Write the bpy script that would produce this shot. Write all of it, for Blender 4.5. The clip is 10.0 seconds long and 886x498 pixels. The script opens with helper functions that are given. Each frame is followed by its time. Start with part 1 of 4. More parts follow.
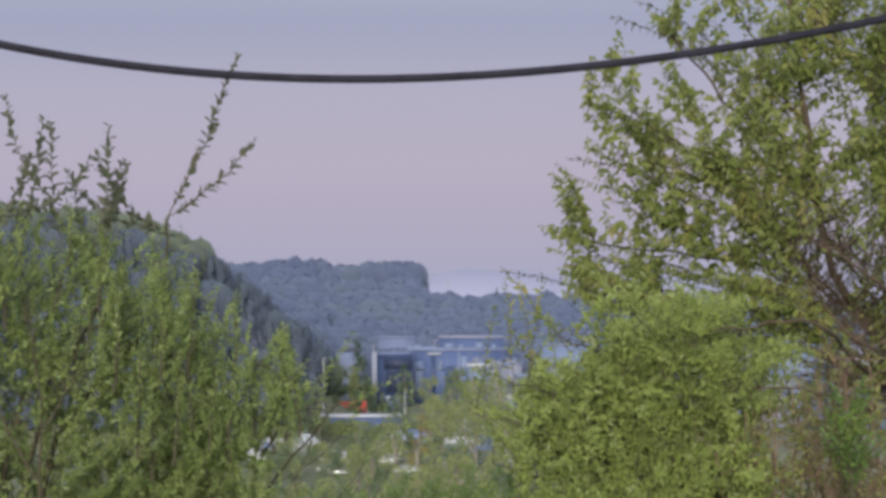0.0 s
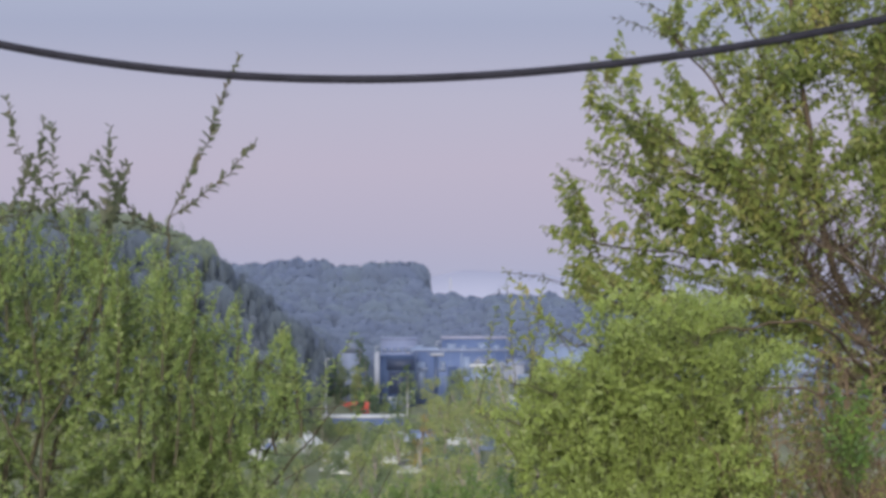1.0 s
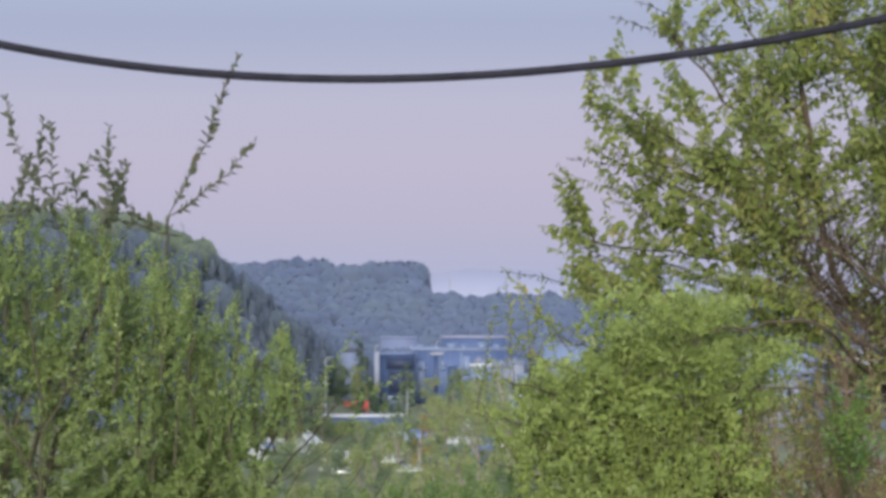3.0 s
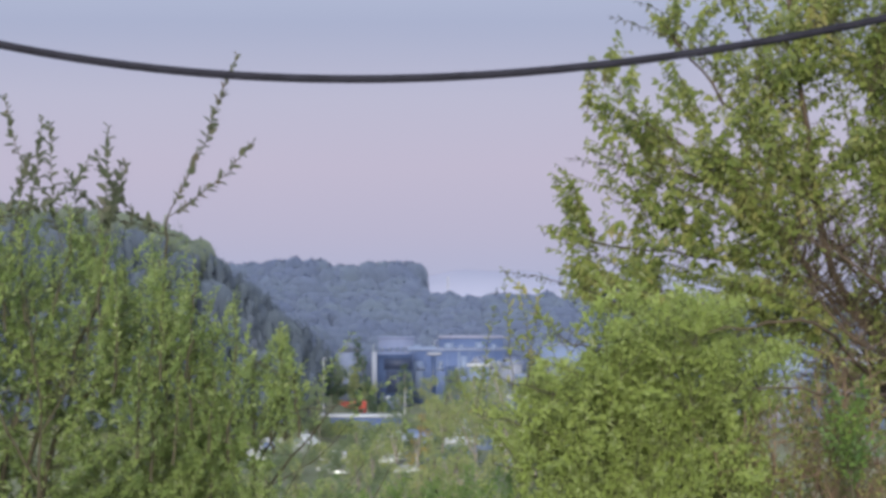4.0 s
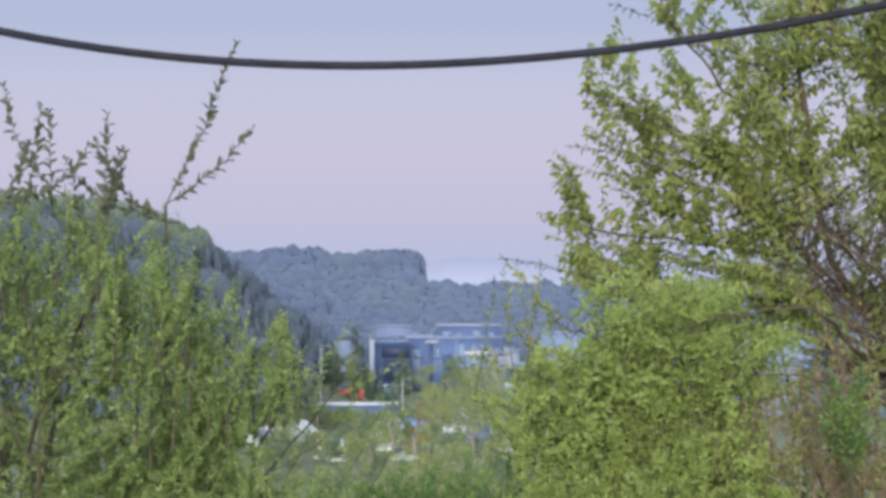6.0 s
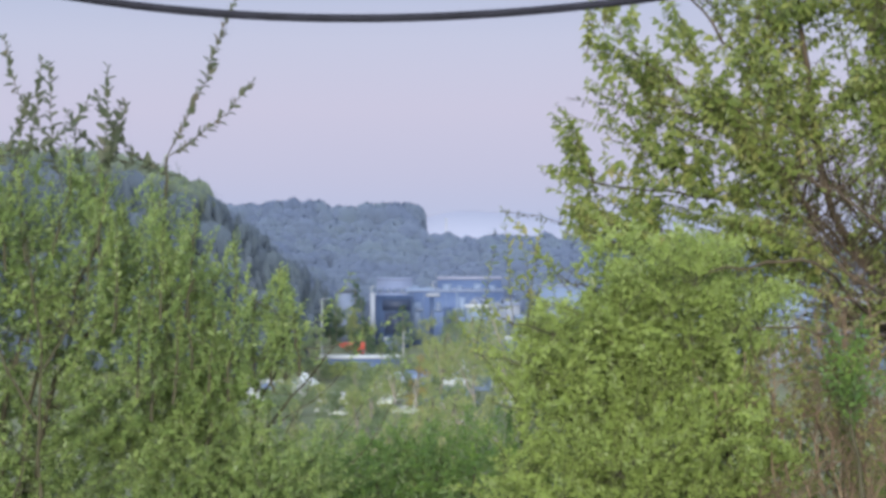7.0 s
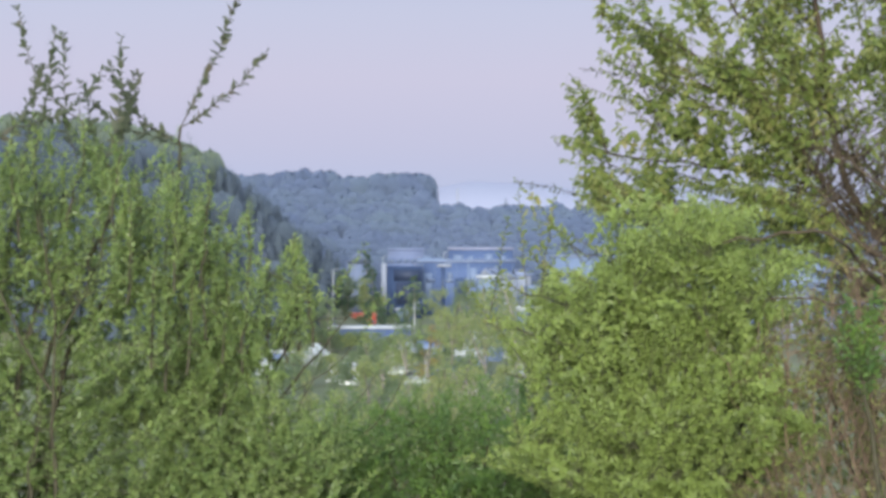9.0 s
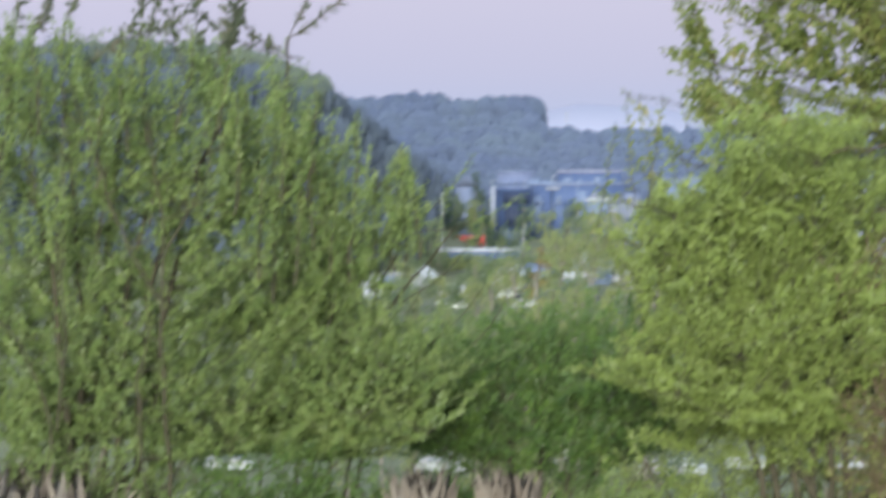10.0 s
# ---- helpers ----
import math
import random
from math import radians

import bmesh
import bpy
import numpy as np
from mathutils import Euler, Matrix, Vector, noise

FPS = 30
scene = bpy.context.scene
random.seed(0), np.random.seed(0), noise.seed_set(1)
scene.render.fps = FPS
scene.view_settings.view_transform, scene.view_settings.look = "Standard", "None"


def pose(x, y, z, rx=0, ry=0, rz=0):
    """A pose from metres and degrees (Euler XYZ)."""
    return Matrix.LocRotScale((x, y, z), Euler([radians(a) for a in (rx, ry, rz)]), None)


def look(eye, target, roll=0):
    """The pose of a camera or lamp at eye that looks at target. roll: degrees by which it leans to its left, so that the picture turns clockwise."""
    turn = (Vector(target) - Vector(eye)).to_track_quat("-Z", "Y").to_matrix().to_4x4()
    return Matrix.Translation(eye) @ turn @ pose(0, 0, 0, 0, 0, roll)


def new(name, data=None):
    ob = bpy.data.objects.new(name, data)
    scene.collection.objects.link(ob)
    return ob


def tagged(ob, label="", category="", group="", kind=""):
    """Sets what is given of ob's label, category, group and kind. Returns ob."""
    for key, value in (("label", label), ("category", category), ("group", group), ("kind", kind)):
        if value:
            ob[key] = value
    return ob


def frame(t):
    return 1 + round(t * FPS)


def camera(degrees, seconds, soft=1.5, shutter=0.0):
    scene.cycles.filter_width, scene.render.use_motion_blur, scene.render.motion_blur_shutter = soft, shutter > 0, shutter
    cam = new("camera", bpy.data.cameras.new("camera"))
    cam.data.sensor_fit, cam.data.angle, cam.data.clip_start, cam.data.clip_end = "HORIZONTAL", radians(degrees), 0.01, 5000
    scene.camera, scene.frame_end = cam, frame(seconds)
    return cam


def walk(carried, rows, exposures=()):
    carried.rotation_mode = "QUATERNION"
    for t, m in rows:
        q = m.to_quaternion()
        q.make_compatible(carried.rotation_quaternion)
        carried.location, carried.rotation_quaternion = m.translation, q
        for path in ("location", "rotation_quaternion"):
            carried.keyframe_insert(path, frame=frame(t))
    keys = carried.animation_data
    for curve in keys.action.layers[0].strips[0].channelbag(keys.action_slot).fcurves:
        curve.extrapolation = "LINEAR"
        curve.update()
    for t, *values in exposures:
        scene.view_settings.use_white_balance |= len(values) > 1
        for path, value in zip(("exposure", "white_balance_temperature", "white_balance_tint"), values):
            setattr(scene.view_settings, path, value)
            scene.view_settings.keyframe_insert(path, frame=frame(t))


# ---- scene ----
cam = camera(16, 10.0, soft=3.7, shutter=0.4)
PATH = [
    (0, pose(0.0000, 0.0, 1.7000, 90.8113, 0, -0.0154)),
    (0.5, pose(0.0000, 0.0, 1.7000, 90.8113, 0, 0.0000)),
    (1, pose(0.0043, 0.0, 1.6989, 90.8237, 0, 0.0308)),
    (1.5, pose(0.0086, 0.0, 1.6989, 90.8113, 0, 0.0154)),
    (2, pose(0.0065, 0.0, 1.6989, 90.8113, 0, -0.0308)),
    (2.5, pose(0.0086, 0.0, 1.6994, 90.8113, 0, 0.0154)),
    (2.7, pose(0.0086, 0.0, 1.7000, 90.8113, 0, 0.0308)),
    (3.8, pose(0.0022, 0.0, 1.7000, 90.8113, 0, -0.0051)),
    (4, pose(0.0022, 0.0, 1.7000, 90.8113, 0, -0.0154)),
    (4.5, pose(0.0022, 0.0, 1.6978, 90.8432, 0, 0.0000)),
    (5, pose(0.0000, 0.0, 1.6957, 90.8586, 0, -0.0154)),
    (5.2, pose(0.0000, 0.0, 1.6957, 90.8586, 0, -0.0411)),
    (6.3, pose(-0.0043, 0.0, 1.6957, 90.3184, 0, -0.0616)),
    (6.5, pose(-0.0043, 0.0, 1.6957, 90.0883, 0, -0.0627)),
    (6.8, pose(-0.0043, 0.0, 1.6957, 89.8459, 0, -0.0514)),
    (7, pose(-0.0043, 0.0, 1.6951, 89.7422, 0, -0.0472)),
    (7.5, pose(-0.0043, 0.0, 1.6946, 89.6477, 0, -0.0472)),
    (8, pose(-0.0086, 0.0, 1.6946, 89.6005, 0, -0.0472)),
    (8.5, pose(-0.0129, 0.0, 1.6957, 89.3334, 0, -0.0472)),
    (9, pose(-0.0129, 0.0, 1.6957, 89.2071, 0, 0.1571)),
    (9.5, pose(-0.0107, 0.0, 1.6849, 88.8457, 0, 0.7703)),
    (9.6, pose(-0.0107, 0.0, 1.6806, 88.7677, 0, 1.0578)),
    (9.7, pose(-0.0107, 0.0, 1.6742, 88.5726, 0, 1.3760)),
    (9.8, pose(-0.0086, 0.0, 1.6677, 88.3571, 0, 1.6018)),
    (9.9, pose(-0.0086, 0.0, 1.6613, 88.1006, 0, 1.8379)),
    (9.967, pose(-0.0065, 0.0, 1.6548, 87.9570, 0, 1.9815)),
    (10, pose(-0.0065, 0.0, 1.6505, 87.8082, 0, 2.1384)),
]
walk(cam, PATH, exposures=[(0, 0.55, 6520, 11), (0.6, 0.58, 6520, 11), (1.4, 0.73, 6300, 8), (2.7, 0.76, 6270, 8), (3.8, 0.74, 6320, 9), (4.5, 0.82, 6320, 7), (5.2, 0.87, 6270, 6), (6.5, 0.96, 6150, 4), (9.0, 1.01, 6130, 3), (10.0, 1.04, 6130, 3)])

# ---- light ----
SUN_EL, SUN_AZ = 11.0, 184.0
world = bpy.data.worlds.new("sky")
scene.world = world
world.use_nodes = True
wt = world.node_tree
wt.nodes.clear()
w_out = wt.nodes.new("ShaderNodeOutputWorld")
w_bg = wt.nodes.new("ShaderNodeBackground")
w_sky = wt.nodes.new("ShaderNodeTexSky")
w_sky.sky_type, w_sky.sun_disc = "NISHITA", False
w_sky.sun_elevation, w_sky.sun_rotation = radians(SUN_EL), radians(SUN_AZ)
w_sky.dust_density = 3.0
w_dim = wt.nodes.new("ShaderNodeVectorMath")
w_dim.operation = "SCALE"
w_dim.inputs["Scale"].default_value = 0.09
w_co = wt.nodes.new("ShaderNodeTexCoord")
w_sep = wt.nodes.new("ShaderNodeSeparateXYZ")
w_ramp = wt.nodes.new("ShaderNodeValToRGB")
w_mix = wt.nodes.new("ShaderNodeMix")
w_mix.data_type = "RGBA"
w_mix.inputs[0].default_value = 0.85
wt.links.new(w_co.outputs["Generated"], w_sep.inputs[0])
wt.links.new(w_sep.outputs["Z"], w_ramp.inputs[0])
wt.links.new(w_sky.outputs[0], w_dim.inputs[0])
wt.links.new(w_dim.outputs[0], w_mix.inputs[6])
wt.links.new(w_ramp.outputs[0], w_mix.inputs[7])
wt.links.new(w_mix.outputs[2], w_bg.inputs["Color"])
wt.links.new(w_bg.outputs[0], w_out.inputs[0])
w_bg.inputs["Strength"].default_value = 1.0
SKY = [(0.0, (0.300, 0.314, 0.436)), (0.018, (0.330, 0.312, 0.416)), (0.04, (0.345, 0.310, 0.410)), (0.062, (0.314, 0.299, 0.405)),
       (0.085, (0.240, 0.252, 0.372)), (0.2, (0.46, 0.50, 0.60)), (1.0, (1.06, 1.13, 1.30))]
els = w_ramp.color_ramp.elements
while len(els) < len(SKY):
    els.new(0.5)
for e, (p, c) in zip(els, SKY):
    e.position, e.color = p, (*c, 1)

sun = new("sun", bpy.data.lights.new("sun", "SUN"))
sun.data.energy, sun.data.angle, sun.data.color = 5.0, radians(20), (1.0, 0.93, 0.80)
saz, sel = radians(SUN_AZ), radians(SUN_EL)
sun.matrix_world = look((math.sin(saz) * 50 * math.cos(sel), math.cos(saz) * 50 * math.cos(sel), 50 * math.sin(sel)), (0, 0, 0))


# ---- materials ----
def material(name, a, b, scale=3.0, rough=0.8, bump=0.0, fine=40.0, metal=0.0, spec=0.3):
    """Two colours mixed by coarse and fine noise, with a relief."""
    m = bpy.data.materials.new(name)
    m.use_nodes = True
    nt = m.node_tree
    p = nt.nodes["Principled BSDF"]
    co = nt.nodes.new("ShaderNodeTexCoord")
    n1, n2 = nt.nodes.new("ShaderNodeTexNoise"), nt.nodes.new("ShaderNodeTexNoise")
    n1.inputs["Scale"].default_value, n1.inputs["Detail"].default_value = scale, 5
    n2.inputs["Scale"].default_value, n2.inputs["Detail"].default_value = fine, 3
    add = nt.nodes.new("ShaderNodeMath")
    add.operation = "MULTIPLY_ADD"
    add.inputs[1].default_value, add.inputs[2].default_value = 0.5, -0.25
    sm = nt.nodes.new("ShaderNodeMath")
    st = nt.nodes.new("ShaderNodeMapRange")
    st.inputs[1].default_value, st.inputs[2].default_value = 0.3, 0.7
    mix = nt.nodes.new("ShaderNodeMix")
    mix.data_type = "RGBA"
    mix.inputs[6].default_value, mix.inputs[7].default_value = (*a, 1), (*b, 1)
    for n in (n1, n2):
        nt.links.new(co.outputs["Object"], n.inputs["Vector"])
    nt.links.new(n2.outputs["Fac"], add.inputs[0])
    nt.links.new(n1.outputs["Fac"], sm.inputs[0])
    nt.links.new(add.outputs[0], sm.inputs[1])
    nt.links.new(sm.outputs[0], st.inputs[0])
    nt.links.new(st.outputs[0], mix.inputs[0])
    nt.links.new(mix.outputs[2], p.inputs["Base Color"])
    p.inputs["Roughness"].default_value, p.inputs["Metallic"].default_value = rough, metal
    p.inputs["Specular IOR Level"].default_value = spec
    if bump:
        bm = nt.nodes.new("ShaderNodeBump")
        bm.inputs["Strength"].default_value, bm.inputs["Distance"].default_value = 0.6, bump
        nt.links.new(sm.outputs[0], bm.inputs["Height"])
        nt.links.new(bm.outputs[0], p.inputs["Normal"])
    return m


def leafy(name, colours, through_light=0.5, rough=0.55, patch=2.0, single=0.55):
    """Foliage: colours vary leaf by leaf and in patches; light shines through."""
    m = bpy.data.materials.new(name)
    m.use_nodes = True
    nt = m.node_tree
    p, out = nt.nodes["Principled BSDF"], nt.nodes["Material Output"]
    geo, co = nt.nodes.new("ShaderNodeNewGeometry"), nt.nodes.new("ShaderNodeTexCoord")
    no = nt.nodes.new("ShaderNodeTexNoise")
    no.inputs["Scale"].default_value, no.inputs["Detail"].default_value = patch, 3
    nt.links.new(co.outputs["Object"], no.inputs["Vector"])
    ad = nt.nodes.new("ShaderNodeMath")
    ad.operation = "MULTIPLY_ADD"
    ad.inputs[1].default_value = single
    sub = nt.nodes.new("ShaderNodeMath")
    sub.operation = "MULTIPLY_ADD"
    sub.inputs[1].default_value, sub.inputs[2].default_value = 1.3, -0.15 - single / 2
    nt.links.new(no.outputs["Fac"], sub.inputs[0])
    nt.links.new(geo.outputs["Random Per Island"], ad.inputs[0])
    nt.links.new(sub.outputs[0], ad.inputs[2])
    ramp = nt.nodes.new("ShaderNodeValToRGB")
    el = ramp.color_ramp.elements
    while len(el) < len(colours):
        el.new(0.5)
    for i, c in enumerate(colours):
        el[i].position, el[i].color = i / (len(colours) - 1), (*c, 1)
    nt.links.new(ad.outputs[0], ramp.inputs[0])
    nt.links.new(ramp.outputs[0], p.inputs["Base Color"])
    p.inputs["Roughness"].default_value, p.inputs["Specular IOR Level"].default_value = rough, 0.45 if rough < 0.5 else 0.3
    p.inputs["Diffuse Roughness"].default_value = 1.0
    tr, mx = nt.nodes.new("ShaderNodeBsdfTranslucent"), nt.nodes.new("ShaderNodeMixShader")
    nt.links.new(ramp.outputs[0], tr.inputs["Color"])
    mx.inputs[0].default_value = through_light
    nt.links.new(p.outputs[0], mx.inputs[1])
    nt.links.new(tr.outputs[0], mx.inputs[2])
    nt.links.new(mx.outputs[0], out.inputs[0])
    return m


LEAF_LEFT = leafy("spring_leaf", [(0.091, 0.136, 0.050), (0.128, 0.183, 0.063), (0.178, 0.236, 0.080), (0.236, 0.289, 0.112)], 0.55, 0.4, 6.0, 0.45)
LEAF_TIP = leafy("young_leaf", [(0.048, 0.061, 0.040), (0.062, 0.075, 0.045), (0.086, 0.093, 0.062), (0.109, 0.077, 0.066)])
LEAF_BRIGHT = leafy("bright_leaf", [(0.084, 0.113, 0.030), (0.164, 0.214, 0.060), (0.215, 0.276, 0.080), (0.281, 0.338, 0.119)], 0.55, 0.4, 6.0, 0.45)
LEAF_TREE = leafy("tree_leaf", [(0.067, 0.094, 0.029), (0.119, 0.156, 0.041), (0.190, 0.219, 0.066), (0.278, 0.236, 0.109)], 0.55, 0.4, 6.0, 0.45)
LEAF_DARK = leafy("dark_leaf", [(0.048, 0.092, 0.034), (0.068, 0.122, 0.036), (0.104, 0.172, 0.043), (0.165, 0.240, 0.056)], 0.55, 0.4, 6.0, 0.45)
LEAF_YELLOW = leafy("yellow_green_leaf", [(0.089, 0.121, 0.050), (0.140, 0.176, 0.071), (0.192, 0.218, 0.091), (0.255, 0.254, 0.130)], patch=0.5)
LEAF_BUD = leafy("orange_budding_leaf", [(0.130, 0.110, 0.040), (0.185, 0.145, 0.050), (0.240, 0.180, 0.070)], patch=0.5)
LEAF_FIR = leafy("fir_needles", [(0.03, 0.055, 0.04), (0.045, 0.075, 0.05), (0.06, 0.095, 0.06)], patch=0.4)
LEAF_TOWN = leafy("town_leaf", [(0.064, 0.092, 0.064), (0.096, 0.129, 0.072), (0.144, 0.171, 0.100)], patch=0.3)
# Hillside foliage: haze is mixed into the greens as blue-grey.
WOOD_NEAR_HAZED = leafy("hazed_hillside_foliage", [(0.043, 0.058, 0.093), (0.047, 0.062, 0.096), (0.051, 0.067, 0.093), (0.055, 0.067, 0.103)], 0.25, 0.9, 0.04)
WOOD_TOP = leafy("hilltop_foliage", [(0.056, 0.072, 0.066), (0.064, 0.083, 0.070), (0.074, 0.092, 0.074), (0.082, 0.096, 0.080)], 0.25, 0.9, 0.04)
# Spruce needles, blued so that the colour stands in for haze.
WOOD_SPRUCE_HAZED = leafy("hazed_spruce_needles", [(0.054, 0.071, 0.093), (0.060, 0.078, 0.098), (0.068, 0.084, 0.099)], 0.4, 0.9, 0.05)
# Far woods: the blue of the air haze is put into the leaf colours.
WOOD_FAR_HAZED = leafy("hazed_far_foliage", [(0.051, 0.068, 0.126), (0.056, 0.073, 0.130), (0.060, 0.079, 0.129), (0.065, 0.086, 0.129)], 0.2, 0.9, 0.03)
# Horizon hills: thick haze painted as a base colour close to the sky.
FAR_RANGE_HAZED = material("hazed_far_range", (0.216, 0.222, 0.303), (0.228, 0.234, 0.314), 0.004, 1.0, 0, 0.02)
BARK = material("bark", (0.022, 0.020, 0.012), (0.048, 0.043, 0.028), 18, 0.9, 0.004, 90)
BARK_BROWN = material("brown_bark", (0.026, 0.019, 0.013), (0.055, 0.040, 0.028), 14, 0.9, 0.003, 70)
BARK_GREY = material("grey_bark", (0.10, 0.09, 0.085), (0.18, 0.16, 0.14), 12, 0.9, 0.004, 60)
TWIG_RED = material("reddish_twig", (0.078, 0.054, 0.038), (0.130, 0.092, 0.066), 9, 0.85, 0, 60)
STRAW = leafy("dry_straw", [(0.103, 0.084, 0.072), (0.147, 0.127, 0.110), (0.191, 0.177, 0.165)], 0.2, 0.8)
GRASS = leafy("grass", [(0.08, 0.13, 0.03), (0.14, 0.20, 0.05), (0.24, 0.27, 0.09)], 0.3, 0.7)
RUBBER = material("cable_sheath", (0.006, 0.006, 0.011), (0.012, 0.012, 0.02), 14, 0.8, 0.001, 120, spec=0.15)
GROUND = material("valley_ground", (0.058, 0.070, 0.036), (0.100, 0.106, 0.062), 0.02, 0.95, 0, 0.3)
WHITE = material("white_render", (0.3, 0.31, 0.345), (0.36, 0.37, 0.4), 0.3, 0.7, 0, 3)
# White walls far off, dulled to lilac in the colour for haze.
PALE = material("hazed_pale_render", (0.125, 0.14, 0.195), (0.155, 0.17, 0.225), 0.3, 0.8, 0, 3)
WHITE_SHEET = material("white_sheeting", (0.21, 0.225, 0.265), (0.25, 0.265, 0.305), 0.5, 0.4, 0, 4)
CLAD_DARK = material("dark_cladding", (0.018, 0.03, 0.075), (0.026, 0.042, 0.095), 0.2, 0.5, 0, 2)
# Grey and pale cladding and both roofs: valley haze added as blue tint.
CLAD_GREY = material("hazed_grey_cladding", (0.038, 0.058, 0.136), (0.050, 0.074, 0.158), 0.15, 0.6, 0, 1.5)
CLAD_PALE = material("hazed_pale_cladding", (0.078, 0.106, 0.186), (0.098, 0.126, 0.206), 0.2, 0.6, 0, 2)
ROOF_GREY = material("hazed_grey_roof", (0.08, 0.10, 0.17), (0.11, 0.13, 0.205), 0.3, 0.7, 0, 3)
ROOF_RED = material("hazed_tile_roof", (0.115, 0.125, 0.195), (0.140, 0.148, 0.218), 0.5, 0.8, 0, 3)
STEEL = material("galvanised_steel", (0.2, 0.21, 0.25), (0.26, 0.275, 0.31), 0.8, 0.5, 0, 5, metal=0.3)
RED = material("red_paint", (0.27, 0.045, 0.035), (0.32, 0.065, 0.05), 0.5, 0.4, 0, 3)
TYRE = material("tyre_rubber", (0.02, 0.02, 0.022), (0.04, 0.04, 0.042), 3, 0.9)
CAR_DARK = material("dark_car_paint", (0.03, 0.035, 0.05), (0.05, 0.055, 0.075), 0.5, 0.3, 0, 3, spec=0.5)
CAR_SILVER = material("silver_car_paint", (0.45, 0.47, 0.50), (0.55, 0.57, 0.60), 0.5, 0.3, 0, 3, metal=0.4)
# Grey cladding with the haze painted in as lilac.
HAZE_LILAC = material("hazed_lilac_cladding", (0.082, 0.102, 0.186), (0.100, 0.118, 0.204), 0.2, 0.7, 0, 2)
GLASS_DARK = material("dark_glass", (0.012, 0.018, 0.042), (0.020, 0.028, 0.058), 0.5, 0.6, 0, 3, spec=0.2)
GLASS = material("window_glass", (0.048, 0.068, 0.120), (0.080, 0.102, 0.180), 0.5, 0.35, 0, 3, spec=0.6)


# ---- building blocks ----
def aim(u, v, d):
    """A point d metres ahead, u to the side and v above eye level, in 5578ths of the distance."""
    return Vector((u * d / 5578, d, 1.7 + v * d / 5578))


class Bag:
    """Collects quads for one mesh."""

    def __init__(self):
        self.v, self.f, self.n = [], [], 0

    def add(self, verts, faces):
        self.v.append(np.asarray(verts, float))
        self.f.append(np.asarray(faces, int) + self.n)
        self.n += len(verts)

    def mesh(self, name, smooth=False):
        me = bpy.data.meshes.new(name)
        v, f = np.concatenate(self.v), np.concatenate(self.f)
        me.vertices.add(len(v))
        me.vertices.foreach_set("co", v.astype(np.float32).ravel())
        me.loops.add(f.size)
        me.loops.foreach_set("vertex_index", f.astype(np.int32).ravel())
        me.polygons.add(len(f))
        me.polygons.foreach_set("loop_start", np.arange(0, f.size, 4, dtype=np.int32))
        me.update(calc_edges=True)
        me.validate()
        if smooth:
            me.shade_smooth()
        return me

    def box(self, x0, x1, y0, y1, z0, z1):
        v = [(x, y, z) for z in (z0, z1) for x, y in ((x0, y0), (x1, y0), (x1, y1), (x0, y1))]
        self.add(v, [(3, 2, 1, 0), (4, 5, 6, 7), (0, 1, 5, 4), (1, 2, 6, 5), (2, 3, 7, 6), (3, 0, 4, 7)])
        return self

    def gable(self, x0, x1, y0, y1, z0, z1, over=0.3, thick=0.25):
        """Two roof slabs with the ridge along x."""
        ym = (y0 + y1) / 2
        for ya, s in ((y0 - over, 1), (y1 + over, -1)):
            v = [(x0 - over, ya, z0), (x1 + over, ya, z0), (x1 + over, ym, z1), (x0 - over, ym, z1)]
            v += [(x, y, z + thick) for x, y, z in v]
            self.add(v, [(3, 2, 1, 0), (4, 5, 6, 7), (0, 1, 5, 4), (1, 2, 6, 5), (2, 3, 7, 6), (3, 0, 4, 7)])
        return self

    def tube(self, pts, r0, r1, sides=5):
        pts = np.asarray(pts, float)
        n = len(pts)
        t = np.gradient(pts, axis=0)
        t /= np.linalg.norm(t, axis=1)[:, None] + 1e-9
        ref = np.where(np.abs(t[:, 2:3]) > 0.9, [[1.0, 0, 0]], [[0, 0, 1.0]])
        a = np.cross(t, ref)
        a /= np.linalg.norm(a, axis=1)[:, None] + 1e-9
        b = np.cross(t, a)
        ang = np.arange(sides) * 2 * np.pi / sides
        r = np.linspace(r0, r1, n)[:, None, None]
        ring = pts[:, None] + r * (a[:, None] * np.cos(ang)[None, :, None] + b[:, None] * np.sin(ang)[None, :, None])
        i, j = np.meshgrid(np.arange(n - 1), np.arange(sides), indexing="ij")
        k = (j + 1) % sides
        f = np.stack([i * sides + j, i * sides + k, (i + 1) * sides + k, (i + 1) * sides + j], -1).reshape(-1, 4)
        self.add(ring.reshape(-1, 3), f)
        return self

    def tufts(self, p, d, nrm, length, width):
        """Plain four-sided leaf clumps for far foliage."""
        d = d / (np.linalg.norm(d, axis=1)[:, None] + 1e-9)
        s = np.cross(d, nrm)
        s /= np.linalg.norm(s, axis=1)[:, None] + 1e-9
        L, W = np.asarray(length)[:, None], np.asarray(width)[:, None]
        q = np.stack([p - d * .5 * L, p + s * .5 * W, p + d * .5 * L, p - s * .5 * W], 1)
        self.add(q.reshape(-1, 3), np.arange(len(p))[:, None] * 4 + [[0, 1, 2, 3]])
        return self

    def leaves(self, p, d, nrm, length, width):
        """Folded, pointed leaves: base p, direction d, rough normal nrm."""
        if not len(p):
            return self
        d = d / (np.linalg.norm(d, axis=1)[:, None] + 1e-9)
        s = np.cross(d, nrm)
        s /= np.linalg.norm(s, axis=1)[:, None] + 1e-9
        u = np.cross(s, d)
        L, W = np.asarray(length)[:, None], np.asarray(width)[:, None]
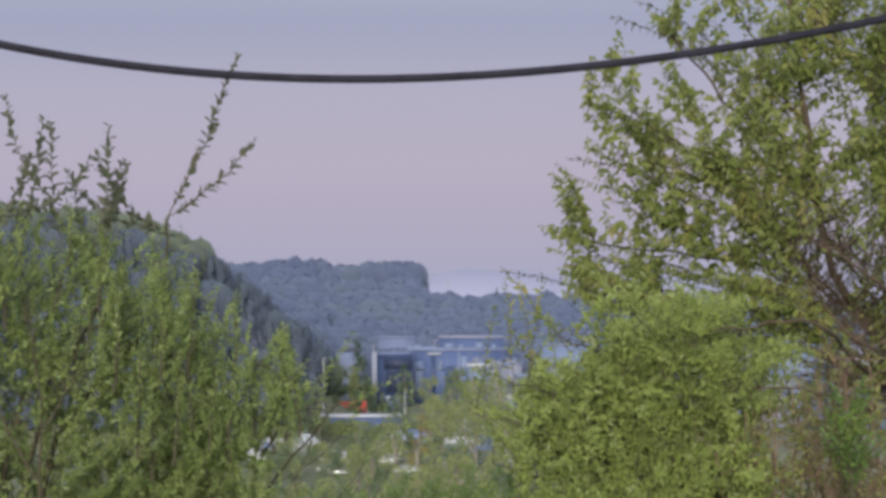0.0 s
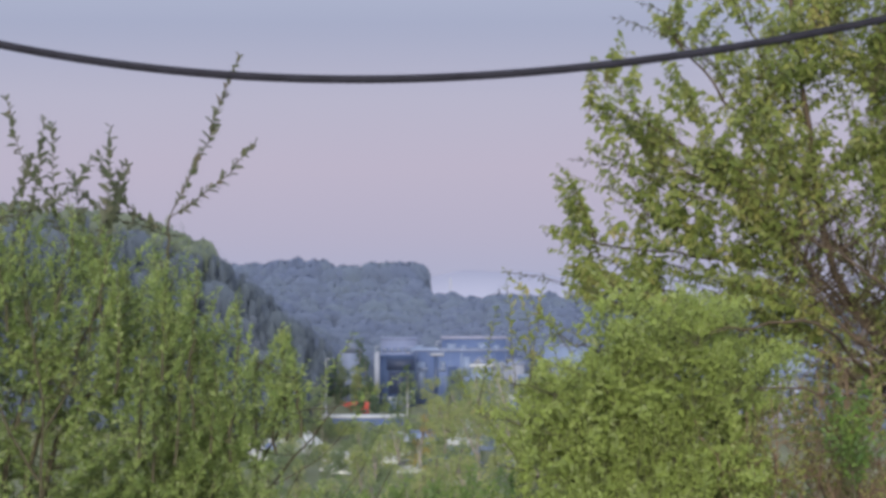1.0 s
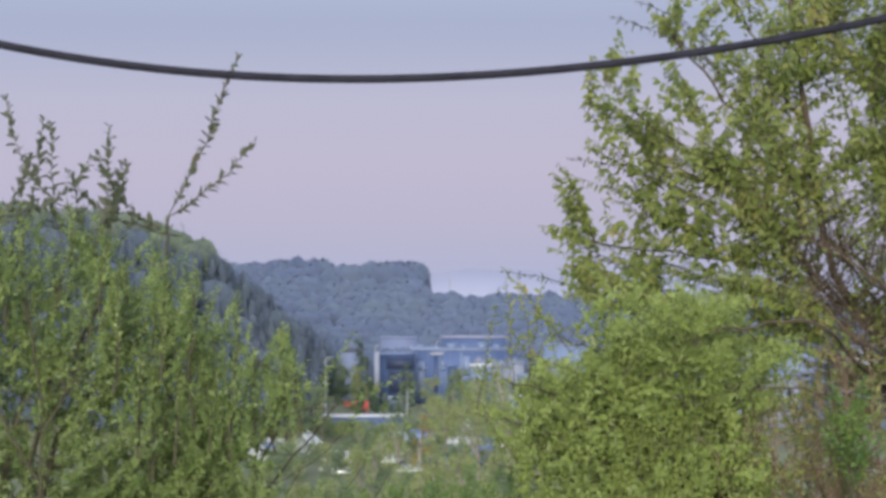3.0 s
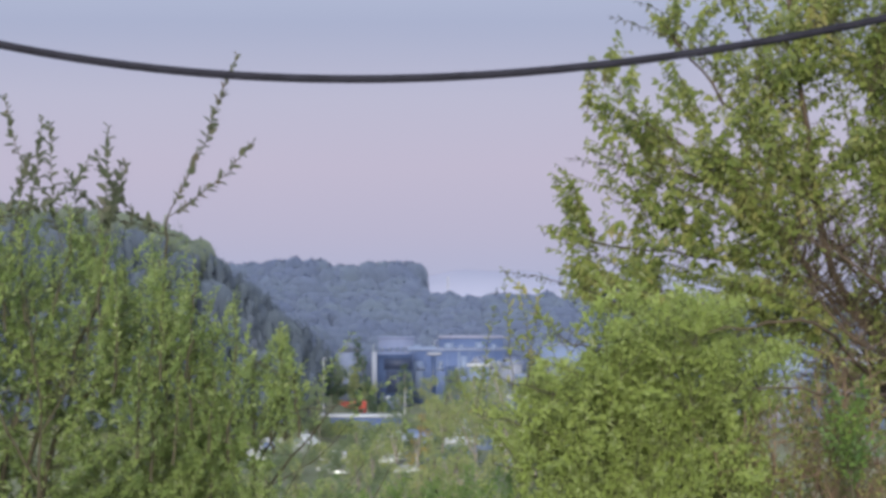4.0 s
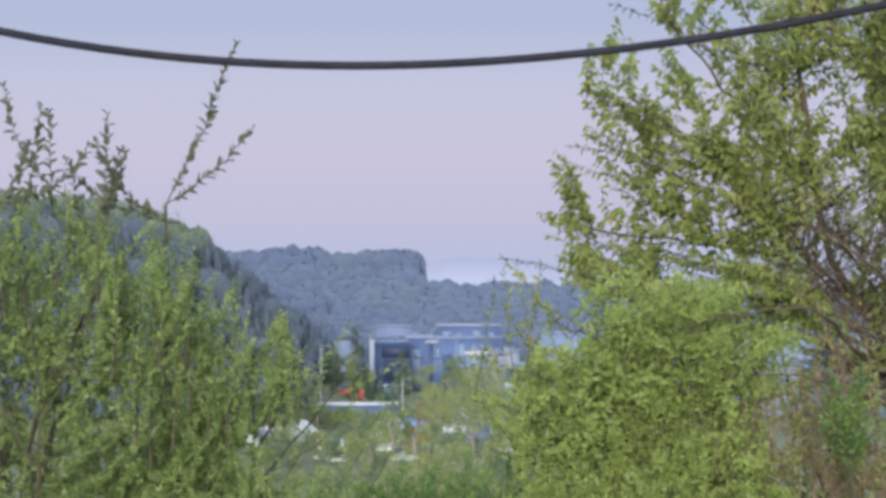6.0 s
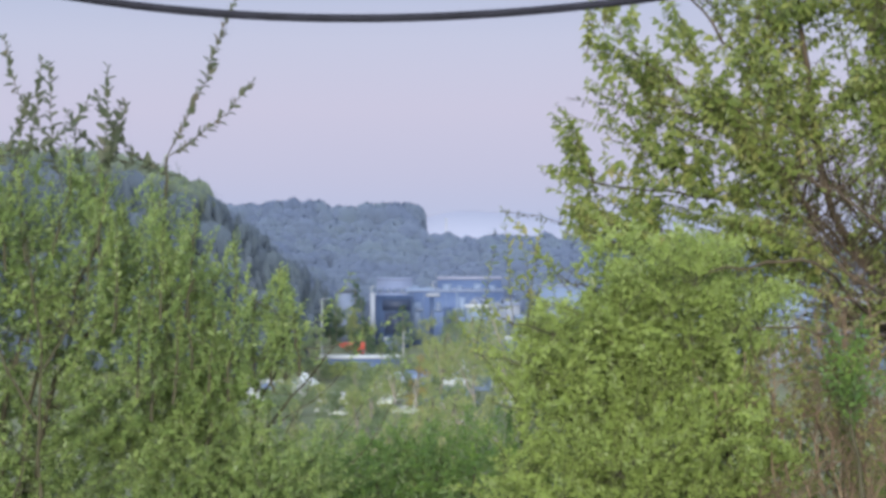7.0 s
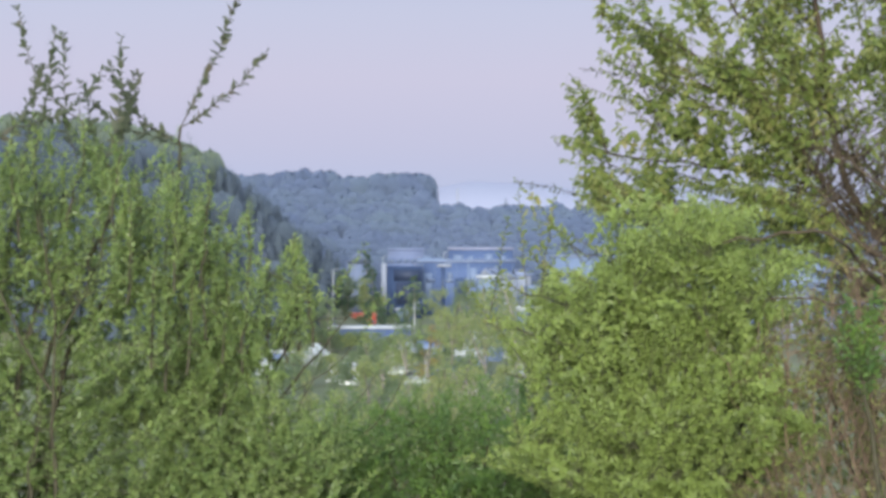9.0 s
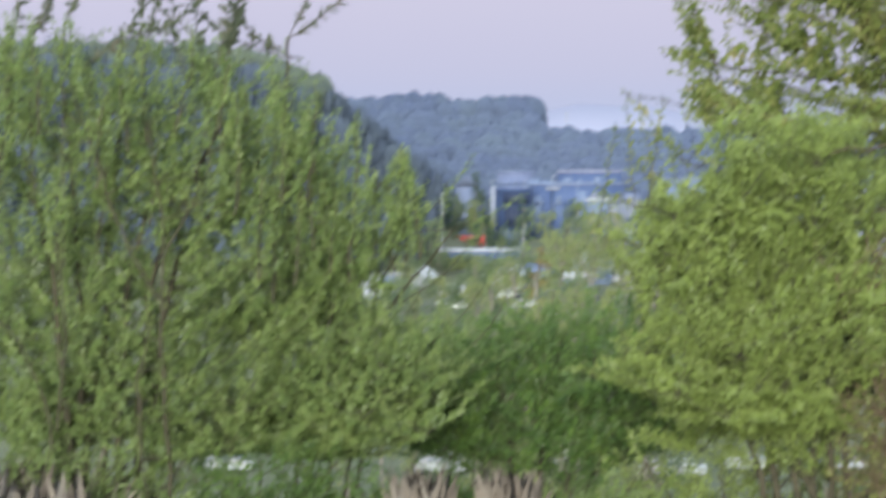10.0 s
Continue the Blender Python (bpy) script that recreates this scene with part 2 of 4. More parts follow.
        q = np.stack([p, p + d * .3 * L + s * .5 * W + u * .14 * W, p + d * .7 * L + s * .36 * W + u * .06 * W, p + d * L - u * .14 * L,
                      p + d * .7 * L - s * .36 * W + u * .06 * W, p + d * .3 * L - s * .5 * W + u * .14 * W], 1)
        k = np.arange(len(p))[:, None] * 6
        f = np.concatenate([k + [[0, 1, 2, 3]], k + [[0, 3, 4, 5]]])
        self.add(q.reshape(-1, 3), f)
        return self


def part(name, shape, mat, parent=None, label="", smooth=False):
    ob = new(name, shape.mesh(name, smooth) if isinstance(shape, Bag) else shape)
    ob.data.materials.append(mat)
    ob.parent = parent
    return tagged(ob, label)


def thing(name, place, label, category, group="", kind=""):
    ob = new(name)
    ob.location = place
    return tagged(ob, label, category, group, kind)


def smooth(a, b, x):
    t = np.clip((x - a) / (b - a), 0, 1)
    return t * t * (3 - 2 * t)


# ---- the ground ----
def ground(x, y):
    x, y = np.asarray(x, float), np.asarray(y, float)
    z = -28 * np.clip((y - 13) / 141, 0, 1) ** 0.93
    hill = np.interp(x, [-160, -93, -73, -61, -54, -48, -42, -36, -31, -26, -21, -16, -12], [37, 38, 36.5, 33, 28.5, 24, 19.5, 15, 10.8, 6.5, 3.2, 1, 0])
    hill = hill * (1 - smooth(-45, -32, x) * smooth(715, 755, y))
    z = z + hill * smooth(590, 700, y) * (1 - 0.9 * smooth(860, 1010, y))
    ridge = np.interp(x, [-200, -85, -70, -61, -55, -46, -39, -31, -20, -12, -9.2, -6.2, 90, 160], [19, 19.5, 20.4, 21.4, 22.6, 23.2, 22.6, 23.8, 24.5, 24.4, 23.8, 21.0, 21, 17])
    z = z + ridge * smooth(900, 1150, y) * (1 - 0.6 * smooth(1300, 1800, y))
    z = z + 0.05 * np.sin(x * 1.7 + y) * np.cos(y * 1.3 - x * .6) * (y < 13)
    return z


def make_ground():
    ys = np.concatenate([np.linspace(-60, 10, 15), np.linspace(11, 40, 40), np.linspace(45, 500, 60), np.linspace(510, 1400, 110),
                         np.linspace(1500, 4900, 18)])
    xs = np.concatenate([np.linspace(-2400, -260, 14), np.linspace(-240, 240, 121), np.linspace(260, 2400, 14)])
    X, Y = np.meshgrid(xs, ys)
    X = np.where(Y < 60, X * np.clip(0.25 + Y / 80, .25, 1), X)
    v = np.stack([X, Y, ground(X, Y)], -1).reshape(-1, 3)
    i, j = np.meshgrid(np.arange(len(ys) - 1), np.arange(len(xs) - 1), indexing="ij")
    n = len(xs)
    f = np.stack([i * n + j, i * n + j + 1, (i + 1) * n + j + 1, (i + 1) * n + j], -1).reshape(-1, 4)
    b = Bag()
    b.add(v, f)
    tagged(part("ground", b, GROUND, smooth=True), "green and dry grassy ground falling into a wide valley", "ground", kind="structure")


make_ground()


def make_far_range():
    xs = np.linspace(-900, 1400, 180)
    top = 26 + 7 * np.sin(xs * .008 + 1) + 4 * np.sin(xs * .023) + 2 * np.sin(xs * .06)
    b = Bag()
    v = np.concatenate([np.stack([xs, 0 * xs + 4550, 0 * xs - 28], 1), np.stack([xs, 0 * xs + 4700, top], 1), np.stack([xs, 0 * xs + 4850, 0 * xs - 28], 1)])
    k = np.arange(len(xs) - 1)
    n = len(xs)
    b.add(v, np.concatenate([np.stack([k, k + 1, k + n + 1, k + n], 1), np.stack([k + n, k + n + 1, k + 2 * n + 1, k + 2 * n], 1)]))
    tagged(part("backdrop", b, FAR_RANGE_HAZED, smooth=True), "far range of hills on the horizon, pale blue with painted haze", "hills", kind="structure")


make_far_range()


# ---- woods ----
def clump_cloud(rng, n, centres, size, squash=1.0, low=.75, high=1.08, wild=.3):
    """n leaf clumps on the skins of a few blobs (x, y, z, r)."""
    c = np.array(centres)
    w = c[:, 3] ** 2
    i = rng.choice(len(c), n, p=w / w.sum())
    d = rng.normal(size=(n, 3))
    d /= np.linalg.norm(d, axis=1)[:, None]
    p = c[i, :3] + d * c[i, 3:4] * rng.uniform(low, high, (n, 1)) * [1, 1, squash]
    t = rng.normal(size=(n, 3))
    t += d * (.25 - (t * d).sum(1)[:, None])
    nrm = d + rng.normal(size=(n, 3)) * wild
    L = size * rng.uniform(.6, 1.3, n)
    return p, t, nrm, L


def lump(b, rng, c, r, tall=1.0, rows=8, cols=11, rough=.07, skirt=0.0):
    """A mass of foliage with an uneven skin; a skirt keeps its lower half from drawing in."""
    th, ph = np.linspace(.12, np.pi - .3, rows), np.arange(cols) * 2 * np.pi / cols + rng.uniform(0, .7)
    T, P = np.meshgrid(th, ph, indexing="ij")
    k1, k2, k3 = rng.uniform(0, 6.28, 3)
    rr = r * (1 + .09 * np.sin(3 * P + k1) * np.sin(3 * T + k2) + .06 * np.sin(5 * T + 2 * P + k3) + rng.normal(0, rough, T.shape))
    w = np.where(T > np.pi / 2, np.sin(T) + skirt * (1 - np.sin(T)), np.sin(T))
    v = np.stack([c[0] + rr * w * np.cos(P), c[1] + rr * w * np.sin(P), c[2] + tall * rr * np.cos(T)], -1).reshape(-1, 3)
    i, j = np.meshgrid(np.arange(rows - 1), np.arange(cols), indexing="ij")
    k = (j + 1) % cols
    b.add(v, np.stack([i * cols + j, (i + 1) * cols + j, (i + 1) * cols + k, i * cols + k], -1).reshape(-1, 4))


def wood_template(rng, kind):
    b = Bag()
    if kind == "broad":
        lump(b, rng, (rng.normal(0, .03), rng.normal(0, .03), .5), .42, 1.05, 7, 11, .05, 1.0)
        for _ in range(3):
            a = rng.uniform(0, 6.283)
            lump(b, rng, (.22 * math.cos(a), .22 * math.sin(a), rng.uniform(.55, .72)), rng.uniform(.18, .24), 1.0, 5, 8, .07, 1.0)
        p, t, nr, L = clump_cloud(rng, 130, [(0, 0, .5, .42)], .075, 1.05, .98, 1.08, .22)
        b.tufts(p, t, nr, L, L * .85)
        b.tube([(0, 0, -.1), (0, 0, .5)], .02, .012, 4)
    elif kind == "bush":
        cs = [(rng.normal(0, .14), rng.normal(0, .14), rng.uniform(.4, .66), rng.uniform(.2, .32)) for _ in range(4)]
        p, t, nr, L = clump_cloud(rng, 270, cs, .095, 1.1, .4, 1.05, .5)
        b.tufts(p, t, nr, L, L * .7)
        b.tube([(0, 0, -.1), (0, 0, .5)], .02, .012, 4)
    elif kind == "slim":
        for z in (.35, .55, .72):
            lump(b, rng, (rng.normal(0, .04), rng.normal(0, .04), z), .12 - .06 * z, 2.3, 5, 6, .14)
        cs = [(rng.normal(0, .05), rng.normal(0, .05), z, .08 + .05 * math.sin(z * 3)) for z in np.linspace(.3, .95, 8)]
        p, t, nr, L = clump_cloud(rng, 150, cs, .05, 1.4, .85, 1.3, .6)
        t = t * [.25, .25, 1.5]
        b.tufts(p, t, nr, L * 1.6, L * .36)
        b.tube([(0, 0, -.1), (0, 0, .9)], .012, .005, 4)
    else:
        n = 150
        z = rng.uniform(.08, 1, n) ** 1.0
        a = rng.uniform(0, 6.283, n)
        r = (1 - z) * .2 + .012
        d = np.stack([np.cos(a), np.sin(a), -.35 + 0 * a], 1)
        p = np.stack([0 * a, 0 * a, z], 1)
        b.leaves(p, d, np.tile([0, 0, 1.0], (n, 1)) + rng.normal(size=(n, 3)) * .3, r * 1.15, r * .55 + .012)
        b.tube([(0, 0, -.1), (0, 0, .98)], .012, .003, 4)
    return np.concatenate(b.v), np.concatenate(b.f)


def make_wood(name, label, seed, spots, mat, kinds, h, w, even=1.0):
    rng = np.random.default_rng(seed)
    temps = [wood_template(rng, k) for k in kinds]
    b = Bag()
    for x, y in spots:
        v, f = temps[rng.integers(len(temps))]
        a, hh, ww = rng.uniform(-.5, .5), h * (1 + even * rng.uniform(-.22, .12)), w * (1 + even * rng.uniform(-.4, .3))
        c, s = math.cos(a), math.sin(a)
        q = np.stack([(v[:, 0] * c - v[:, 1] * s) * ww + x, (v[:, 0] * s + v[:, 1] * c) * ww + y, v[:, 2] * hh + float(ground(x, y))], 1)
        b.add(q, f)
    return tagged(part(name, b, mat, smooth=True), label, "woods", kind="stuff")


def scatter(seed, x0, x1, y0, y1, step, keep=lambda x, y: True):
    rng = np.random.default_rng(seed)
    out = []
    for y in np.arange(y0, y1, step):
        for x in np.arange(x0, x1, step):
            px, py = x + rng.uniform(-.36, .36) * step, y + rng.uniform(-.36, .36) * step
            if keep(px, py):
                out.append((px, py))
    return out


make_wood("hillside_wood", "mixed wood on the steep near hill, tinted blue-grey for haze", 3, scatter(1, -122, -24, 610, 738, 4.3, lambda x, y: x < -20.5 - max(0, 690 - y) * .12 and not (x < -54 and y > 694)),
          WOOD_NEAR_HAZED, ["slim", "slim", "slim", "slim", "broad", "spruce"], 11.5, 9)
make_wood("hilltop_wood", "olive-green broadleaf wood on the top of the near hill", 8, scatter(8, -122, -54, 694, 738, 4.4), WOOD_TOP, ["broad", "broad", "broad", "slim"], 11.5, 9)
make_wood("spruce_wood", "dark spruces along the crest of the near hill", 4, scatter(2, -125, -38, 650, 740, 12.5, lambda x, y: x > -56 or y < 680), WOOD_SPRUCE_HAZED, ["spruce", "spruce"], 11.5, 12)
# ridge and slope woods, with the haze painted into their foliage
make_wood("ridge_wood", "broadleaf wood on the middle ridge, tinted blue-green for haze", 5, scatter(5, -100, -7.0, 1128, 1172, 5.2), WOOD_FAR_HAZED, ["broad"] * 9, 17, 12.5, .6)
make_wood("ridge_edge_wood", "trees along the lower edge of the middle ridge, tinted blue-green for haze", 15, scatter(15, -98, -8.0, 1094, 1126, 5.4), WOOD_FAR_HAZED, ["broad"] * 9, 12.5, 12, 1.0)
make_wood("slope_wood", "woods on the low slopes behind the town, tinted blue-green for haze", 6, [p for p in scatter(6, -60, 165, 930, 1120, 7.0) if p[0] < 78 or (p[0] + p[1]) % 5 < 2], WOOD_FAR_HAZED, ["broad"] * 9, 10.6, 12.5, .8)
make_wood("skyline_spruces", "two dark spruces standing above the low slope woods", 7, [(18.4, 1180), (20.4, 1182), (47, 1175)], WOOD_SPRUCE_HAZED, ["spruce"], 11, 22)


# ---- the town ----
def windows(parent, xs, zs, y, w, h, mat=None):
    for z in zs:
        for x in xs:
            win = part("window", Bag().box(x - w / 2, x + w / 2, y - .12, y + .05, z, z + h), CLAD_GREY, parent, "grey window frame with dark glass")
            part("pane", Bag().box(x - w / 2 + .12, x + w / 2 - .12, y - .16, y - .121, z + .12, z + h - .12), GLASS, win)


def block(name, u0, u1, v1, d, deep, wall, roof, label, wins=(), group="", edge=.45):
    """A flat-roofed building standing on the valley floor."""
    x0, x1 = u0 * d / 5578, u1 * d / 5578
    z1 = 1.7 + v1 * d / 5578
    base = float(ground((x0 + x1) / 2, d))
    o = thing(name, ((x0 + x1) / 2, d, base), label, "building", group)
    w, h = (x1 - x0) / 2, z1 - base
    part("wall", Bag().box(-w, w, 0, deep, -1, h), wall, o)
    part("roof", Bag().box(-w - .3, w + .3, -.3, deep + .3, h, h + edge), roof, o, "pale roof edge")
    for nx, z, ww, hh in wins:
        xs = [(-w + (i + .5) * 2 * w / nx) for i in range(nx)]
        windows(o, xs, [z * h], 0, ww, hh)
    return o


def house(name, u, d, wide, deep, eaves, ridge, wall, roof, label, turn=0):
    x = u * d / 5578
    o = thing(name, (x, d, float(ground(x, d))), label, "house")
    o.rotation_euler[2] = radians(turn)
    b = Bag().box(-wide / 2, wide / 2, 0, deep, -1, eaves)
    for sx in (-wide / 2, wide / 2 - .2):
        v = [(sx, 0, eaves), (sx, deep, eaves), (sx, deep / 2, ridge), (sx, deep / 2, ridge)]
        b.add(v + [(p[0] + .2, p[1], p[2]) for p in v], [(0, 1, 2, 3), (4, 7, 6, 5), (0, 4, 5, 1)])
    part("wall", b, wall, o)
    part("roof", Bag().gable(-wide / 2, wide / 2, 0, deep, eaves, ridge), roof, o)
    windows(o, [-wide / 4, wide / 4], [eaves * .45], 0, 1.2, 1.3)
    return o


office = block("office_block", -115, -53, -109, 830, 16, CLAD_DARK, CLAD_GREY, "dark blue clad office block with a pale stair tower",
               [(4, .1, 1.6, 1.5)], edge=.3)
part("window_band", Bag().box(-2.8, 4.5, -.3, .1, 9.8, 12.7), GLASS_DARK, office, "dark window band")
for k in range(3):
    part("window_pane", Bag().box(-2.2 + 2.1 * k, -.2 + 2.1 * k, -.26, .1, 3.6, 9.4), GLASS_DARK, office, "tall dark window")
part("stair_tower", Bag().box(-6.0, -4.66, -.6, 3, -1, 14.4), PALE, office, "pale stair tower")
# Halls and houses carry the haze as a tint in their materials.
hall = block("long_hall", -54, 112, -101, 852, 30, CLAD_GREY, ROOF_GREY, "long grey hall with a vaulted roof light, tinted blue for haze", [(5, .62, 2.4, 1.2)])
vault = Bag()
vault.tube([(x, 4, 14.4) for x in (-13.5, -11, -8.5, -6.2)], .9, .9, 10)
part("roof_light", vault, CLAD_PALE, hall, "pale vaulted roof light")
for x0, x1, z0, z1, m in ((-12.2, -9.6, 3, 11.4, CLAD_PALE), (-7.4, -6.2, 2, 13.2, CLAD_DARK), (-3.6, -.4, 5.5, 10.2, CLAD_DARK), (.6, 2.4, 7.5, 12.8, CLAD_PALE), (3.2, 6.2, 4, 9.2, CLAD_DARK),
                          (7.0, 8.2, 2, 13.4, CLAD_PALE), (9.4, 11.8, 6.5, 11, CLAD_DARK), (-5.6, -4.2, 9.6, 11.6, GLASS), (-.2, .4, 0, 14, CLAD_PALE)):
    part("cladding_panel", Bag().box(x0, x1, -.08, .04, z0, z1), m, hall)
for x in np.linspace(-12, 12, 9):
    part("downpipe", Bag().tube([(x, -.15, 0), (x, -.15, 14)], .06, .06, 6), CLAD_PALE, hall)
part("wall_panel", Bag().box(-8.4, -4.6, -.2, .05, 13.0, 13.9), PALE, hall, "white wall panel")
block("rear_hall", -5, 108, -79, 905, 30, CLAD_GREY, ROOF_RED, "grey hall with a reddish roof edge, both tinted blue for haze", [(9, .7, 1.6, 1.2)], edge=.55)
block("rear_shed", -112, -50, -80, 880, 20, HAZE_LILAC, HAZE_LILAC, "grey plant block behind the office block, tinted lilac for haze", [(5, .8, 1.6, 1.2)])
house("gabled_house", -146, 868, 5.6, 6.0, 13.6, 16.6, ROOF_GREY, HAZE_LILAC, "pale gabled house at the foot of the wooded hill", 90)
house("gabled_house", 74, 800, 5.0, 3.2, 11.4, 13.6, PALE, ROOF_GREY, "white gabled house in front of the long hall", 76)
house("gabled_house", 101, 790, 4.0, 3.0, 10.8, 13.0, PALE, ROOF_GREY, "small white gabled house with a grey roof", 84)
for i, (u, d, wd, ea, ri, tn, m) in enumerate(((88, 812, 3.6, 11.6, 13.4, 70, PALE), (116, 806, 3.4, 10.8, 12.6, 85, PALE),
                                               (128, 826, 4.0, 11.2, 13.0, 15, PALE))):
    house("gabled_house", u, d, wd, 4.5, ea, ri, m, [ROOF_GREY, CLAD_PALE][i % 2], ["white", "pale haze-tinted"][m is not WHITE] + " gabled house among the halls of the town", tn)


def roof_unit(u, v, d, wide, high):
    x, z = u * d / 5578, 1.7 + v * d / 5578
    o = thing("roof_unit", (x, d + 4, z), "pale ventilation unit standing on a hall roof", "vent unit", "units on the hall roofs")
    part("housing", Bag().box(-wide / 2, wide / 2, 0, 2.4, 0, high), CLAD_PALE, o)
    part("cowl", Bag().box(-wide / 2 - .15, wide / 2 + .15, -.15, 2.55, high, high + .2), CLAD_PALE, o)


for u, w_, h_ in ((-44, 1.8, 1.0), (12, 2.6, 1.3), (34, 1.4, .9), (66, 2.2, 1.5), (92, 1.6, 1.0)):
    roof_unit(u, -98.0, 852, w_, h_)
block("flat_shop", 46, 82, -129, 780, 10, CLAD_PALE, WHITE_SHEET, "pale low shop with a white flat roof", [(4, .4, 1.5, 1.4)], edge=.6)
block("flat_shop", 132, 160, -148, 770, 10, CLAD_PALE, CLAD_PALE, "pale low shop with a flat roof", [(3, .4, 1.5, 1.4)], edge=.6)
for u0, u1, v, d, m, word in ((176, 262, -92, 830, CLAD_PALE, "pale haze-tinted office building"), (280, 350, -112, 800, PALE, "white flat-roofed building"),
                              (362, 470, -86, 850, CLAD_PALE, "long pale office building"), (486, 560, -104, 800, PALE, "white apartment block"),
                              (572, 690, -78, 860, CLAD_PALE, "long grey apartment block tinted lilac for haze"), (704, 800, -96, 820, PALE, "white apartment block with a flat roof"),
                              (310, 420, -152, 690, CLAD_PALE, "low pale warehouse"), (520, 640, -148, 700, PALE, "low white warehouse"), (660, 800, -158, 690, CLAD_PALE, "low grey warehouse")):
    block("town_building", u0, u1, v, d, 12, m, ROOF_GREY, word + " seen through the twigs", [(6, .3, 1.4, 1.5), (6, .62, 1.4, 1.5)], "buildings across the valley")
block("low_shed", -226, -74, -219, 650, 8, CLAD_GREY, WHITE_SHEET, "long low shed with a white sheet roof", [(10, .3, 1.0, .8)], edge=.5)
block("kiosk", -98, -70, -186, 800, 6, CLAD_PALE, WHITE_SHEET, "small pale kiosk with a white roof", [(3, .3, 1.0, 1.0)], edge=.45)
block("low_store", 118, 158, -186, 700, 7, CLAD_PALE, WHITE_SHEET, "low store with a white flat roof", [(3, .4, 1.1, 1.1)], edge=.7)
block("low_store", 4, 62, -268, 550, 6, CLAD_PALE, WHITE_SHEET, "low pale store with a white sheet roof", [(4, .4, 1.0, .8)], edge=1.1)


block("low_store", 46, 76, -241, 620, 7, CLAD_PALE, WHITE_SHEET, "low shed with a pale sheet roof", [(3, .4, 1.1, .8)], edge=.7)
block("low_store", -340, -318, -232, 640, 6, WHITE, WHITE_SHEET, "white flat-roofed store beside shrubs", [(2, .5, 1.0, 1.0)], edge=.8)


def marquee(u, d, wide, deep, eaves, ridge, label):
    x = u * d / 5578
    o = thing("marquee", (x, d, float(ground(x, d))), label, "tent", "white tents in the valley")
    part("side_sheet", Bag().box(-wide / 2, wide / 2, 0, deep, 0, eaves), WHITE_SHEET, o)
    b = Bag()
    r = (0, deep / 2, ridge)
    c = [(-wide / 2 - .2, -.2, eaves), (wide / 2 + .2, -.2, eaves), (wide / 2 + .2, deep + .2, eaves), (-wide / 2 - .2, deep + .2, eaves)]
    for i in range(4):
        b.add([c[i], c[(i + 1) % 4], r, r], [(0, 1, 2, 3)])
    part("roof_sheet", b, WHITE_SHEET, o, "white peaked sheet roof")
    for sx in (-wide / 2 - .06, wide / 2 + .06):
        part("pole", Bag().tube([(sx, -.1, 0), (sx, -.1, eaves)], .06, .06, 6), STEEL, o)


marquee(-242, 572, 4.8, 5, 2.6, 4.8, "white peaked marquee on the valley floor")
marquee(-334, 560, 2.6, 3, 2.2, 3.6, "small white peaked tent beside shrubs")


def car(u, d, mat, label, long=4.3, high=1.45, turn=90, van=False, name="car"):
    x = u * d / 5578
    o = thing(name, (x, d, float(ground(x, d)) + .02), label, "van" if van else "car", "parked vehicles in the valley")
    o.rotation_euler[2] = radians(turn)
    w, l = .88, long / 2
    b = Bag()
    prof = [(-l, .35), (-l, .8), (-l * .55, .95), (-l * .3, high), (l * .55, high), (l * .95, .95), (l, .85), (l, .35)]
    if van:
        prof = [(-l, .35), (-l, .9), (-l * .8, 1.15), (-l * .55, high), (l * .9, high), (l, high - .15), (l, .9), (l, .35)]
    n = len(prof)
    v = [(s * (w if z < 1 else w * .86), y, z) for s in (-1, 1) for y, z in prof]
    f = [(i, (i + 1) % n, n + (i + 1) % n, n + i) for i in range(n)]
    f += [(0, 1, 6, 7), (1, 2, 5, 6), (2, 3, 4, 5), (n, n + 7, n + 6, n + 1), (n + 1, n + 6, n + 5, n + 2), (n + 2, n + 5, n + 4, n + 3)]
    b.add(v, f)
    part("body", b, mat, o)
    for s in (-1, 1):
        part("side_window", Bag().box(s * w * .9 - .03, s * w * .9 + .03, -l * .35, l * .5, 1.0, high - .12), GLASS, o)
    part("windscreen", Bag().box(-w * .75, w * .75, -l * .5, -l * .42, .98, high - .15), GLASS, o)
    for s in (-1, 1):
        for y in (-l * .62, l * .62):
            wh = part("wheel", Bag().tube([(s * (w - .2), y, .32), (s * (w + .02), y, .32)], .32, .32, 14), TYRE, o)
            part("rim", Bag().tube([(s * (w - .05), y, .32), (s * (w + .04), y, .32)], .2, .17, 10), STEEL, wh)
    return o


car(-188, 545, WHITE, "white panel van parked on the valley floor", 5.4, 2.5, 80, True, "van")
car(-92, 548, CAR_SILVER, "silver car parked on the valley floor", turn=84)
car(-62, 540, CAR_DARK, "dark car parked on the valley floor", turn=96)
car(-388, 640, WHITE, "white panel van parked beside the shrubs", 5.0, 2.2, 70, True, "van")
car(-120, 640, CAR_SILVER, "silver car parked near the low shed", turn=95)
car(20, 640, WHITE, "white car parked near the trees", turn=80)
rngc = np.random.default_rng(12)
for i, u in enumerate((-590, -212, -178, -48, -8, 172, 214, 338, 500, 622)):
    car(u, 273 + rngc.uniform(-6, 8), [WHITE, WHITE, CAR_SILVER, WHITE][i % 4], ["white", "white", "silver", "white"][i % 4] + " car parked in a row below the slope",
        turn=90 + rngc.uniform(-8, 8))


